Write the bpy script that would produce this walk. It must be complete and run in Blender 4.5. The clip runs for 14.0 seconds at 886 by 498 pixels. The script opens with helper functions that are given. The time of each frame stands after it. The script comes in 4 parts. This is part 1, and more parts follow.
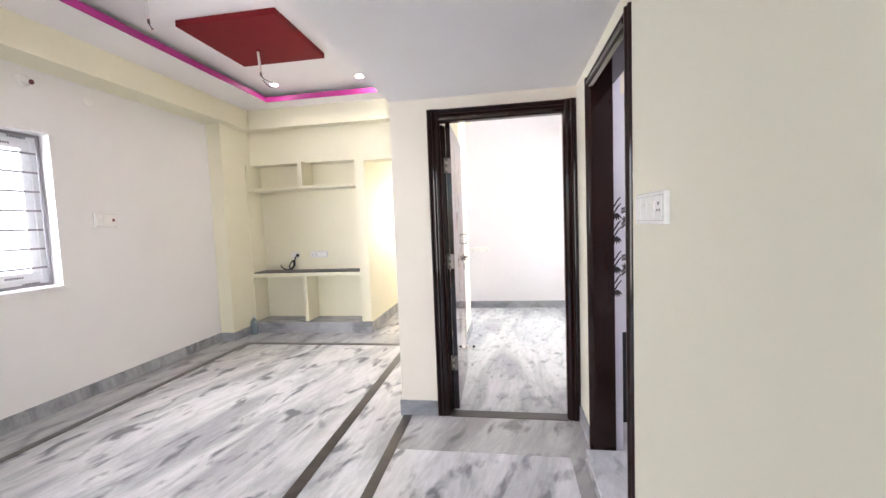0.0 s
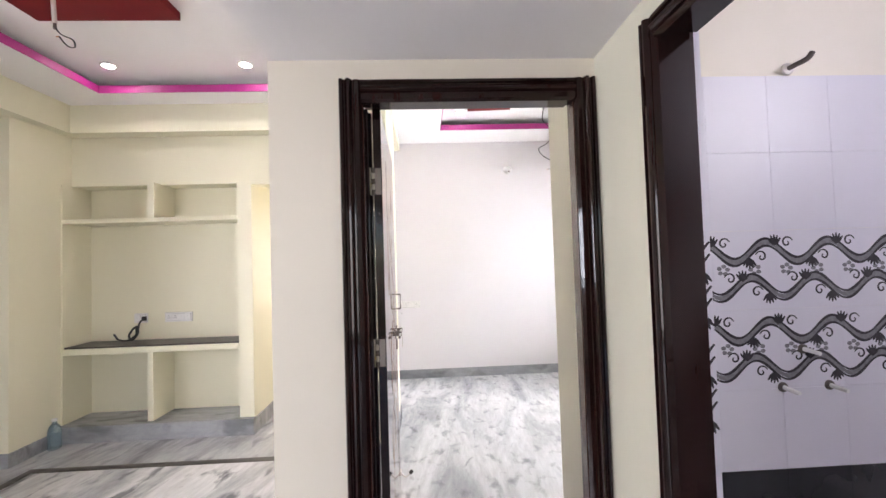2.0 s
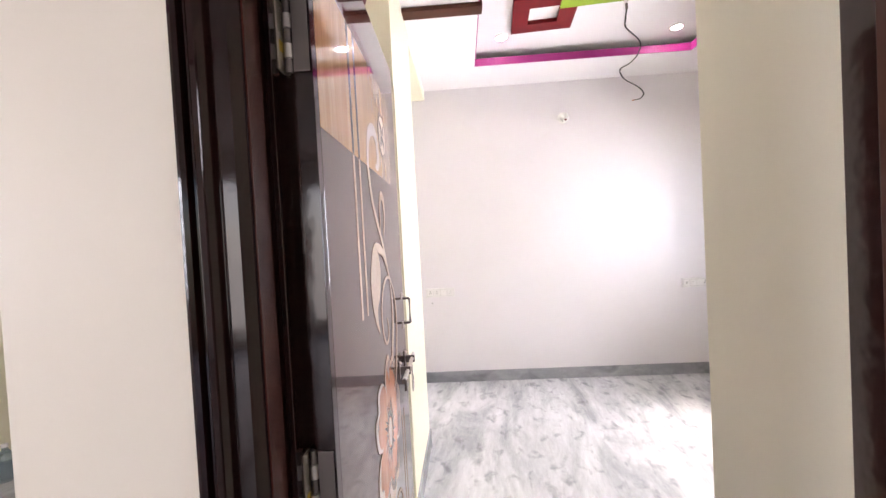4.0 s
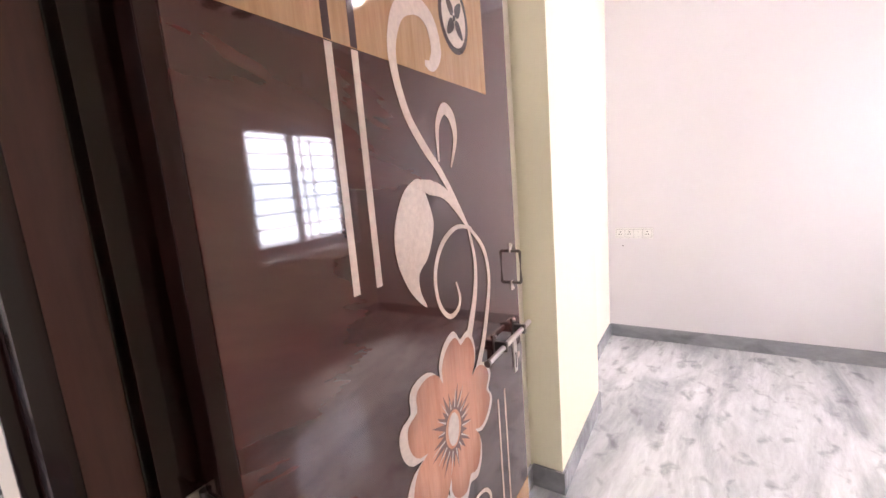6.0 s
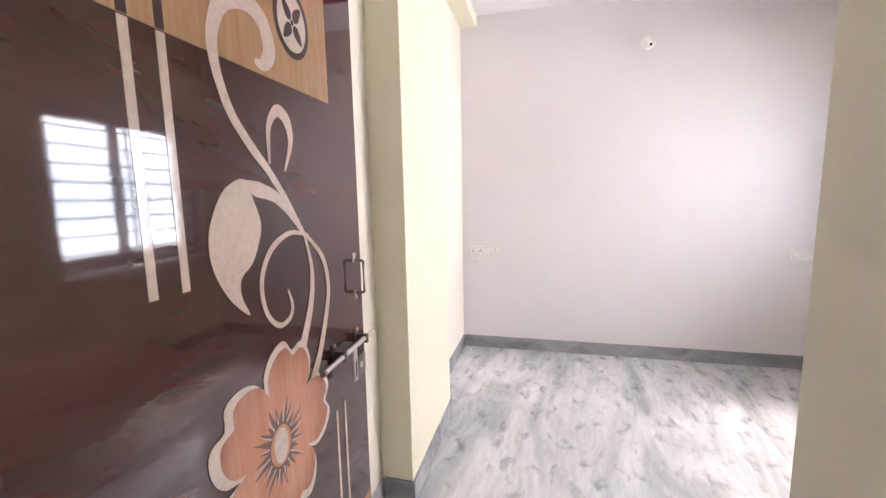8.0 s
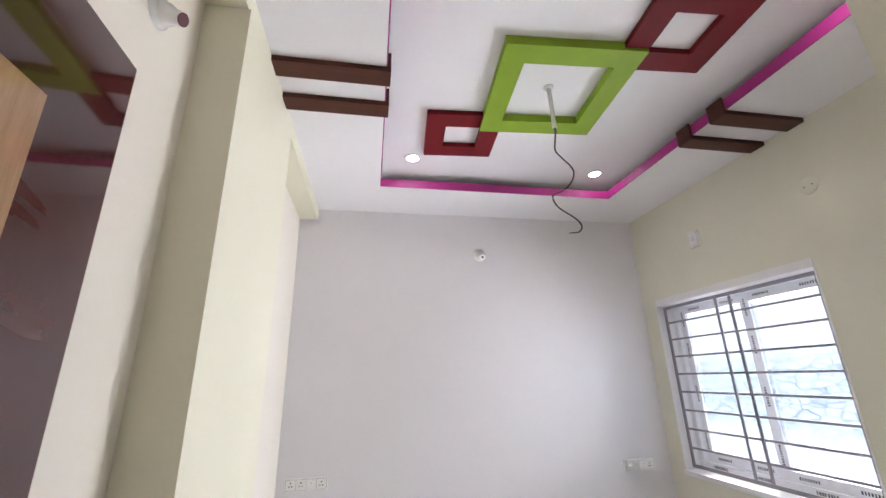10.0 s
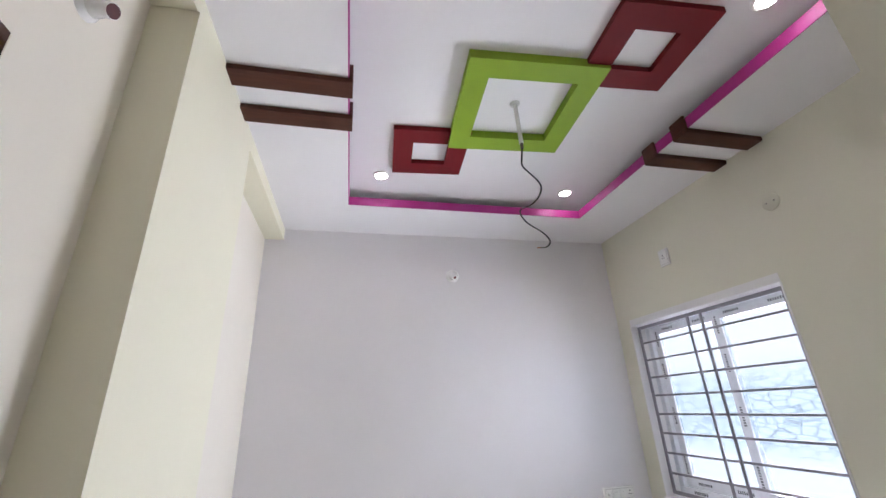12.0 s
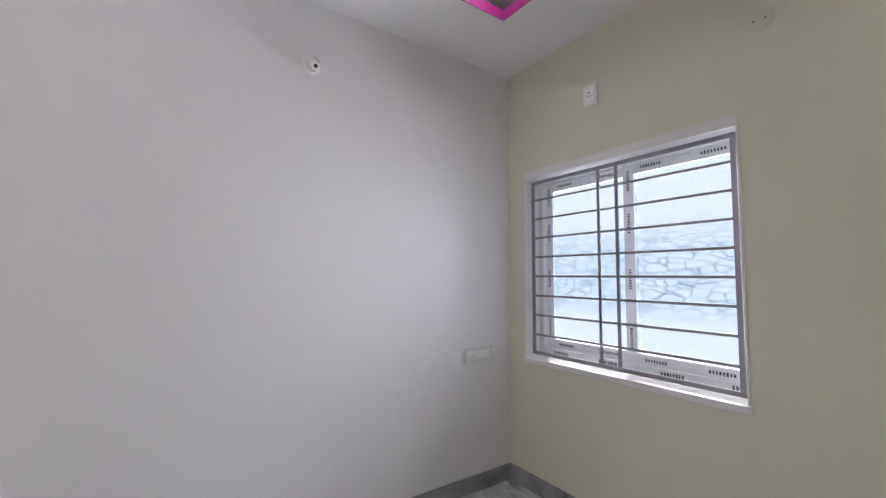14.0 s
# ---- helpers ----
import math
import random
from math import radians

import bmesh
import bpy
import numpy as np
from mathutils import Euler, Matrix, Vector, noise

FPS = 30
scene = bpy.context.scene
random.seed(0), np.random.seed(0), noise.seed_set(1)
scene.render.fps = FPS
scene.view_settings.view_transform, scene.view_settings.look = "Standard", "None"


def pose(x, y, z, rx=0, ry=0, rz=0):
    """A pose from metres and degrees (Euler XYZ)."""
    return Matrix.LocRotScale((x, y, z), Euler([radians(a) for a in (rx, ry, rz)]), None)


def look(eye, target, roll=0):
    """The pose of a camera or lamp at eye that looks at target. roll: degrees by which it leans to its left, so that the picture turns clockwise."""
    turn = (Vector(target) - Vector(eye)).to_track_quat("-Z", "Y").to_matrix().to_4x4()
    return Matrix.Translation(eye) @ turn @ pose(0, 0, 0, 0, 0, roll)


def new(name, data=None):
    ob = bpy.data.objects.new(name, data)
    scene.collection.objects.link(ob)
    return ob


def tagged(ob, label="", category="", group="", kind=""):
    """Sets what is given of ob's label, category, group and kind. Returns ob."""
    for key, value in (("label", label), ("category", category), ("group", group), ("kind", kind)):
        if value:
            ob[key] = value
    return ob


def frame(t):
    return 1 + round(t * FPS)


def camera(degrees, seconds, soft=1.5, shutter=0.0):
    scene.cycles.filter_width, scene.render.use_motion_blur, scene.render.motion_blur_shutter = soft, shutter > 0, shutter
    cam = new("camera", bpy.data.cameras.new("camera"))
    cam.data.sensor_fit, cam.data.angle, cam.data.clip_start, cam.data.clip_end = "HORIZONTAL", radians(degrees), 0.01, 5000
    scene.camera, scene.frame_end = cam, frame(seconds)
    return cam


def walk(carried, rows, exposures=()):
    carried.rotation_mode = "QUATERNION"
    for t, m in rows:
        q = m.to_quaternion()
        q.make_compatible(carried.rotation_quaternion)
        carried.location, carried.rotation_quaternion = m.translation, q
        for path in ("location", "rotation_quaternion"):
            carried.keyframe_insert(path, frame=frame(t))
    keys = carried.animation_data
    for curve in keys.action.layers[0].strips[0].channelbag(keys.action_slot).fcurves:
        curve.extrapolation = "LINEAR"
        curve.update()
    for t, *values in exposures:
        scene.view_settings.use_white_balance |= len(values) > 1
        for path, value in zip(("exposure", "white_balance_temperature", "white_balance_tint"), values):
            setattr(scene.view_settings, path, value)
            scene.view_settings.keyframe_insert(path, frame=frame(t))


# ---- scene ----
cam = camera(95.4, 14.0)
PATH = [
    (0, (-0.011, 0.018, 1.349), (-0.325, 1.989, 1.218), -2.2),
    (0.5, (-0.076, 0.343, 1.346), (-0.243, 2.334, 1.26), -2.2),
    (1, (-0.072, 0.685, 1.357), (-0.119, 2.684, 1.367), -1.8),
    (1.5, (-0.121, 0.982, 1.388), (-0.088, 2.981, 1.442), -1.7),
    (2, (-0.222, 1.238, 1.418), (-0.128, 3.235, 1.482), -1.8),
    (2.5, (-0.218, 1.502, 1.401), (-0.076, 3.497, 1.457), -2.2),
    (2.7, (-0.209, 1.621, 1.409), (-0.065, 3.615, 1.469), -2.5),
    (4.8, (-0.09, 2.492, 1.462), (-0.608, 4.42, 1.344), -4.1),
    (5, (-0.046, 2.549, 1.475), (-0.698, 4.435, 1.354), -4.5),
    (5.5, (0.016, 2.635, 1.471), (-0.915, 4.396, 1.297), -5.1),
    (6, (0.017, 2.64, 1.42), (-1.053, 4.301, 1.108), -4.7),
    (6.5, (0.023, 2.633, 1.374), (-1.044, 4.268, 0.938), -3.5),
    (7, (0.037, 2.616, 1.349), (-0.92, 4.306, 0.871), -2.2),
    (7.5, (0.055, 2.618, 1.359), (-0.699, 4.424, 0.948), -1.3),
    (8, (0.085, 2.645, 1.4), (-0.397, 4.569, 1.141), -1.1),
    (8.5, (0.037, 2.812, 1.45), (-0.156, 4.801, 1.363), -0.6),
    (9, (-0.048, 3.004, 1.511), (0.008, 4.997, 1.662), -0.4),
    (9.2, (-0.062, 3.035, 1.530), (0.074, 5.014, 1.780), -0.5),
    (11.3, (0.039, 3.075, 1.577), (0.462, 4.820, 2.465), -2.9),
    (11.5, (0.03, 3.08, 1.577), (0.457, 4.833, 2.439), -3.0),
    (12, (0.059, 3.139, 1.541), (0.485, 4.951, 2.271), -2.7),
    (12.5, (0.113, 3.257, 1.507), (0.568, 5.123, 2.066), -2.3),
    (13, (0.115, 3.447, 1.479), (0.645, 5.34, 1.843), -1.4),
    (13.5, (0.096, 3.764, 1.482), (0.857, 5.601, 1.707), -0.4),
    (14, (0.249, 4.101, 1.416), (1.384, 5.742, 1.552), 0.3),
]
walk(cam, [(t, look(eye, aim, lean)) for t, eye, aim, lean in PATH], [(0.0, 3.48, 6480, 16), (0.5, 3.2, 6480, 16), (2.7, 3.2, 6600, 19), (4.8, 3.18, 6850, 25), (7.0, 3.16, 6950, 29), (8.0, 2.92, 6750, 23), (9.0, 2.6, 6520, 18), (11.3, 2.3, 6200, 17), (12.5, 2.18, 6120, 17), (14.0, 1.97, 6180, 18)])
BED_W, HALL_W, ENTRY_W, PASS_W, BATH_W, LAMP_GLOW = 640, 86, 7.2, 4.0, 1.7, 15

# ---- world, large lights, exposure ----
sky_world = bpy.data.worlds.new("sky_world")
scene.world = sky_world
sky_world.use_nodes = True
wn = sky_world.node_tree
sky = wn.nodes.new("ShaderNodeTexSky")
sky.sky_type = "NISHITA"
sky.sun_disc = False
sky.sun_elevation = radians(51)
sky.sun_rotation = radians(66)
wn.links.new(sky.outputs[0], wn.nodes["Background"].inputs[0])
wn.nodes["Background"].inputs[1].default_value = 0.05

sun_data = bpy.data.lights.new("sun", "SUN")
sun_data.energy = 1.2
sun_data.angle = radians(16)
sun_data.color = (1.0, 0.96, 0.9)
sun = new("sun", sun_data)
sun.matrix_world = look((33, 15, 45), (0, 0, 0))


def window_light(name, eye, aim, w, h, power, color):
    """An area lamp for the sky's light at an opening."""
    d = bpy.data.lights.new(name, "AREA")
    d.shape, d.size, d.size_y, d.energy, d.color = "RECTANGLE", w, h, power, color
    ob = new(name, d)
    ob.matrix_world = look(eye, aim)
    return ob


window_light("bedroom_window_light", (5.2, 6.7, 1.4), (1.2, 5.2, 1.5), 6.0, 5.8, BED_W, (0.93, 0.96, 1.0))
window_light("hall_window_light", (-4.7, 0.9, 1.9), (-1.0, 3.4, 1.2), 2.2, 2.4, HALL_W, (0.96, 0.97, 1.0))
window_light("entrance_light", (-2.1, -3.2, 1.3), (-2.1, 2, 1.3), 1.4, 2.2, ENTRY_W, (1.0, 0.98, 0.95))
# added warm fill beyond the hidden passage end, to brighten the passage
window_light("passage_fill_light", (-1.25, 7.45, 1.5), (-1.25, 0, 1.4), 0.8, 1.2, PASS_W, (1.0, 0.93, 0.82))
window_light("bath_ventilator_light", (2.40, 1.4, 2.35), (0.9, 2.6, 1.3), 0.7, 0.6, BATH_W, (0.93, 0.93, 1.0))

def backdrop(name, x, y0, y1, strength):
    """Bright hazy sky outside a window."""
    m = bpy.data.materials.new(name)
    m.use_nodes = True
    t = m.node_tree
    e = t.nodes.new("ShaderNodeEmission")
    e.inputs[0].default_value = (0.90, 0.95, 1.0, 1)
    e.inputs[1].default_value = strength
    t.links.new(e.outputs[0], t.nodes["Material Output"].inputs[0])
    me = bpy.data.meshes.new(name)
    me.from_pydata([(x, y0, -1.5), (x, y1, -1.5), (x, y1, 6), (x, y0, 6)], [], [(0, 1, 2, 3)])
    me.materials.append(m)
    return tagged(new(name, me), "bright hazy white sky outside the window", kind="structure")


backdrop("backdrop_bedroom", 7.5, -6.0, 30.0, 0.62)
backdrop("backdrop_hall", -7.5, -12.0, 20.0, 0.83)

# ---- materials ----


def nodes_of(name):
    m = bpy.data.materials.new(name)
    m.use_nodes = True
    t = m.node_tree
    return m, t, t.nodes["Principled BSDF"]


def ramp_of(t, stops):
    r = t.nodes.new("ShaderNodeValToRGB")
    while len(r.color_ramp.elements) < len(stops):
        r.color_ramp.elements.new(0.5)
    for e, (p, c) in zip(r.color_ramp.elements, stops):
        e.position, e.color = p, (*c, 1)
    return r


def noise_of(t, scale, detail=4, rough=0.55, distort=0.0, stretch=(1, 1, 1), turn=(0, 0, 0), source="Object"):
    c = t.nodes.new("ShaderNodeTexCoord")
    mp = t.nodes.new("ShaderNodeMapping")
    mp.vector_type = "TEXTURE"
    mp.inputs["Scale"].default_value = [1 / s for s in stretch]
    mp.inputs["Rotation"].default_value = [radians(a) for a in turn]
    n = t.nodes.new("ShaderNodeTexNoise")
    n.inputs["Scale"].default_value = scale
    n.inputs["Detail"].default_value = detail
    n.inputs["Roughness"].default_value = rough
    n.inputs["Distortion"].default_value = distort
    t.links.new(c.outputs[source], mp.inputs[0])
    t.links.new(mp.outputs[0], n.inputs["Vector"])
    return n


def bump_of(t, b, height, strength, distance=0.002):
    bp = t.nodes.new("ShaderNodeBump")
    bp.inputs["Strength"].default_value = strength
    bp.inputs["Distance"].default_value = distance
    t.links.new(height, bp.inputs["Height"])
    t.links.new(bp.outputs[0], b.inputs["Normal"])


def paint(name, color, rough=0.6, vary=0.04, grain=0.12):
    """Emulsion paint on plaster: faint patches, roller grain."""
    m, t, b = nodes_of(name)
    n = noise_of(t, 1.1, 5, 0.6)
    lo = tuple(c * (1 - vary) for c in color)
    r = ramp_of(t, [(0.3, lo), (0.7, color)])
    t.links.new(n.outputs["Fac"], r.inputs[0])
    t.links.new(r.outputs[0], b.inputs["Base Color"])
    b.inputs["Roughness"].default_value = rough
    g = noise_of(t, 90, 3, 0.6)
    bump_of(t, b, g.outputs["Fac"], grain, 0.0015)
    return m


def marble(name, light, mid, dark, rough=0.16, turn=35, blot=0.5, spot=4.6, long=1.6, edge=0.33):
    """Polished streaky marble with dark blotches along the grain."""
    m, t, b = nodes_of(name)
    n1 = noise_of(t, 1.5, 8, 0.62, 0.9, (0.55, 2.1, 1), (0, 0, turn))
    r1 = ramp_of(t, [(0.36, mid), (0.58, light)])
    t.links.new(n1.outputs["Fac"], r1.inputs[0])
    n2 = noise_of(t, spot, 4, 0.5, 0.4, (0.75, long, 1), (0, 0, turn))
    r2 = ramp_of(t, [(edge, (1, 1, 1)), (0.45, (0, 0, 0))])
    t.links.new(n2.outputs["Fac"], r2.inputs[0])
    n3 = noise_of(t, 13, 6, 0.7, 0.4, (0.5, 2.2, 1), (0, 0, turn))
    r3 = ramp_of(t, [(0.35, (0.78, 0.78, 0.79)), (0.65, (1, 1, 1))])
    t.links.new(n3.outputs["Fac"], r3.inputs[0])
    sc = t.nodes.new("ShaderNodeMath")
    sc.operation = "MULTIPLY"
    sc.inputs[1].default_value = blot
    t.links.new(r2.outputs[0], sc.inputs[0])
    mx = t.nodes.new("ShaderNodeMixRGB")
    mx.inputs[2].default_value = (*dark, 1)
    t.links.new(sc.outputs[0], mx.inputs[0])
    t.links.new(r1.outputs[0], mx.inputs[1])
    mu = t.nodes.new("ShaderNodeMixRGB")
    mu.blend_type = "MULTIPLY"
    mu.inputs[0].default_value = 0.8
    t.links.new(mx.outputs[0], mu.inputs[1])
    t.links.new(r3.outputs[0], mu.inputs[2])
    t.links.new(mu.outputs[0], b.inputs["Base Color"])
    rr = t.nodes.new("ShaderNodeMapRange")
    rr.inputs["To Min"].default_value = rough * 0.7
    rr.inputs["To Max"].default_value = rough * 1.6
    t.links.new(n3.outputs["Fac"], rr.inputs["Value"])
    t.links.new(rr.outputs[0], b.inputs["Roughness"])
    return m


def wood(name, dark, light, rough=0.1, scale=3.0, stretch=(1, 1, 12), coat=0.0, wave=0.0, spec=0.5, twist=1.2, fine=7, turn=(0, 0, 0)):
    """Figured wood or wood-print laminate; the grain runs along the axis that is stretched least."""
    m, t, b = nodes_of(name)
    n = noise_of(t, scale, fine, 0.6, twist, stretch, turn)
    r = ramp_of(t, [(0.3, dark), (0.72, light)])
    t.links.new(n.outputs["Fac"], r.inputs[0])
    n2 = noise_of(t, scale * 9, 4, 0.6, 0.2, stretch, turn)
    r2 = ramp_of(t, [(0.35, (0.8, 0.8, 0.8)), (0.65, (1, 1, 1))])
    t.links.new(n2.outputs["Fac"], r2.inputs[0])
    mu = t.nodes.new("ShaderNodeMixRGB")
    mu.blend_type = "MULTIPLY"
    mu.inputs[0].default_value = 0.7
    t.links.new(r.outputs[0], mu.inputs[1])
    t.links.new(r2.outputs[0], mu.inputs[2])
    t.links.new(mu.outputs[0], b.inputs["Base Color"])
    b.inputs["Roughness"].default_value = rough
    b.inputs["Specular IOR Level"].default_value = spec
    b.inputs["Coat Weight"].default_value = coat
    b.inputs["Coat Roughness"].default_value = 0.03
    if wave:
        g = noise_of(t, 22, 2, 0.5, 0.0)
        bump_of(t, b, g.outputs["Fac"], wave, 0.0012)
    return m


def brown_tips(m, centre):
    """Shades a printed flower to brown, unevenly, away from its centre."""
    t = m.node_tree
    b = t.nodes["Principled BSDF"]
    src = b.inputs["Base Color"].links[0].from_socket
    c = t.nodes.new("ShaderNodeTexCoord")
    d = t.nodes.new("ShaderNodeVectorMath")
    d.operation = "DISTANCE"
    d.inputs[1].default_value = centre
    t.links.new(c.outputs["Object"], d.inputs[0])
    n = noise_of(t, 9, 3, 0.5)
    add = t.nodes.new("ShaderNodeMath")
    add.operation = "MULTIPLY_ADD"
    add.inputs[1].default_value = 0.10
    t.links.new(n.outputs["Fac"], add.inputs[0])
    t.links.new(d.outputs["Value"], add.inputs[2])
    r = ramp_of(t, [(0.15, (1, 1, 1)), (0.24, (0.50, 0.44, 0.42))])
    t.links.new(add.outputs[0], r.inputs[0])
    mu = t.nodes.new("ShaderNodeMixRGB")
    mu.blend_type = "MULTIPLY"
    mu.inputs[0].default_value = 1.0
    t.links.new(src, mu.inputs[1])
    t.links.new(r.outputs[0], mu.inputs[2])
    t.links.new(mu.outputs[0], b.inputs["Base Color"])


def plain(name, color, rough=0.4, metal=0.0, vary=0.08, scale=30, glow=0.0, spec=0.5):
    m, t, b = nodes_of(name)
    n = noise_of(t, scale, 3, 0.5)
    r = ramp_of(t, [(0.3, tuple(c * (1 - vary) for c in color)), (0.7, color)])
    t.links.new(n.outputs["Fac"], r.inputs[0])
    t.links.new(r.outputs[0], b.inputs["Base Color"])
    b.inputs["Roughness"].default_value = rough
    b.inputs["Metallic"].default_value = metal
    b.inputs["Specular IOR Level"].default_value = spec
    if glow:
        b.inputs["Emission Color"].default_value = (1, 0.97, 0.92, 1)
        b.inputs["Emission Strength"].default_value = glow
    return m


M_CREAM = paint("cream_paint", (0.81, 0.755, 0.655), 0.55)
M_YELLOW = paint("yellow_cream_paint", (0.81, 0.775, 0.605), 0.55)
M_GREEN_CREAM = paint("greenish_cream_paint", (0.72, 0.70, 0.575), 0.55)
M_WHITE_WALL = paint("white_paint", (0.80, 0.785, 0.78), 0.5)
M_LILAC_WALL = paint("lilac_white_paint", (0.78, 0.755, 0.775), 0.5)
M_CEIL = paint("ceiling_paint", (0.85, 0.83, 0.84), 0.65, 0.03, 0.06)
M_MAGENTA = plain("magenta_paint", (0.40, 0.022, 0.22), 0.5)
M_RED = plain("maroon_paint", (0.17, 0.007, 0.011), 0.65, vary=0.12, scale=8, spec=0.25)
M_GREEN = plain("lime_paint", (0.26, 0.40, 0.025), 0.6, vary=0.08, scale=8, spec=0.3)
M_BROWN = wood("brown_polish", (0.06, 0.016, 0.008), (0.10, 0.03, 0.014), 0.55, 4, (1, 10, 10), spec=0.3)
M_FLOOR_HALL = marble("hall_marble", (0.71, 0.705, 0.715), (0.40, 0.405, 0.42), (0.17, 0.175, 0.19), 0.15, 80, 0.88, 4.8, 1.7)
M_FLOOR_BED = marble("bedroom_marble", (0.70, 0.71, 0.72), (0.41, 0.425, 0.44), (0.18, 0.19, 0.205), 0.13, 84, 0.7, 9.5, 1.2, 0.27)
M_SKIRT = marble("grey_marble", (0.42, 0.43, 0.45), (0.27, 0.28, 0.30), (0.15, 0.155, 0.165), 0.2, 0, 0.6)
M_BAND = marble("grey_band_marble", (0.50, 0.49, 0.48), (0.32, 0.31, 0.305), (0.14, 0.135, 0.13), 0.18, 70, 0.7)
M_FIELD = marble("mid_grey_marble", (0.56, 0.56, 0.57), (0.36, 0.36, 0.375), (0.22, 0.22, 0.235), 0.18, 80, 0.6)
M_STRIP = marble("dark_granite", (0.075, 0.062, 0.056), (0.040, 0.034, 0.031), (0.022, 0.019, 0.018), 0.34, 10, 0.5)
M_FRAME = wood("dark_polished_timber", (0.009, 0.003, 0.0026), (0.024, 0.0075, 0.006), 0.09, 2.5, (6, 6, 0.6), 0.0, 0.28, 0.36)
M_REVEAL = wood("brown_sealed_timber", (0.036, 0.013, 0.009), (0.058, 0.022, 0.016), 0.24, 2.5, (6, 6, 0.6), 0.0, 0.1, 0.4)
M_LEAF = wood("dark_walnut_laminate", (0.030, 0.0085, 0.0072), (0.094, 0.032, 0.026), 0.045, 2.2, (0.45, 1, 2.6), 0.0, 0.04, 0.88, 0.5, 4, (0, 14, 0))
M_LEAF_EDGE = wood("cream_edge_band", (0.62, 0.55, 0.42), (0.72, 0.66, 0.52), 0.35, 6, (8, 8, 1))
M_TAN = wood("pale_oak_laminate", (0.36, 0.20, 0.095), (0.50, 0.31, 0.17), 0.04, 2.2, (9, 1, 0.8), 0.0, 0.09, 0.85)
M_INLAY = wood("ivory_laminate", (0.60, 0.48, 0.40), (0.70, 0.58, 0.49), 0.05, 3, (3, 1, 3), 0.0, 0.09, 0.85)
M_FLOWER = wood("salmon_laminate", (0.50, 0.20, 0.11), (0.68, 0.34, 0.22), 0.05, 2.5, (10, 1, 0.8), 0.0, 0.05, 0.6)
brown_tips(M_FLOWER, (0.455, 0.0, 0.939))
M_DARK_LINE = plain("dark_print", (0.06, 0.04, 0.036), 0.1)
M_STEEL = plain("brushed_steel", (0.62, 0.58, 0.54), 0.28, 1.0)
M_DARK_STEEL = plain("dark_steel", (0.16, 0.14, 0.13), 0.35, 1.0)
M_BRASS = plain("zinc_plate", (0.46, 0.42, 0.35), 0.42, 0.6)
M_STICKER = plain("yellow_sticker", (0.62, 0.42, 0.07), 0.5)
M_PRINT_BROWN = plain("brown_print", (0.17, 0.10, 0.085), 0.1)
M_PLASTIC = plain("white_plastic", (0.88, 0.87, 0.85), 0.25)
M_GAP = plain("grey_plastic", (0.36, 0.35, 0.34), 0.5)
M_SOCKET_DARK = plain("socket_holes", (0.03, 0.03, 0.03), 0.6)
M_UPVC = plain("white_upvc", (0.80, 0.82, 0.85), 0.25)
M_FILM_MARK = plain("film_print", (0.05, 0.05, 0.06), 0.5)
M_GRILLE = plain("grey_enamel", (0.25, 0.235, 0.26), 0.45, 0.1)
M_GLOW = plain("lamp_diffuser", (0.9, 0.9, 0.9), 0.4, glow=LAMP_GLOW)
M_TILE = plain("lavender_glazed_tile", (0.70, 0.68, 0.74), 0.38, vary=0.03, scale=5)
M_TILE_DARK = plain("black_glazed_tile", (0.022, 0.022, 0.026), 0.15, vary=0.3, scale=9)
M_TILE_PRINT = plain("dark_tile_print", (0.055, 0.05, 0.055), 0.15, vary=0.4, scale=60)
M_TILE_PRINT_GREY = plain("grey_tile_print", (0.26, 0.25, 0.27), 0.15, vary=0.35, scale=80)
M_WIRE = plain("black_cable", (0.015, 0.015, 0.015), 0.45)
M_COPPER = plain("wire_ends", (0.50, 0.22, 0.10), 0.35, 0.8)
M_PVC = plain("white_conduit", (0.70, 0.69, 0.67), 0.4)
M_RUBBER = plain("dark_rubber", (0.03, 0.028, 0.028), 0.6)
M_BULB_RED = plain("holder_mouth", (0.10, 0.010, 0.012), 0.4)

M_BOTTLE, _, bb_ = nodes_of("blue_tinted_plastic")
bb_.inputs["Base Color"].default_value = (0.55, 0.72, 0.80, 1)
bb_.inputs["Roughness"].default_value = 0.1
bb_.inputs["Transmission Weight"].default_value = 0.8


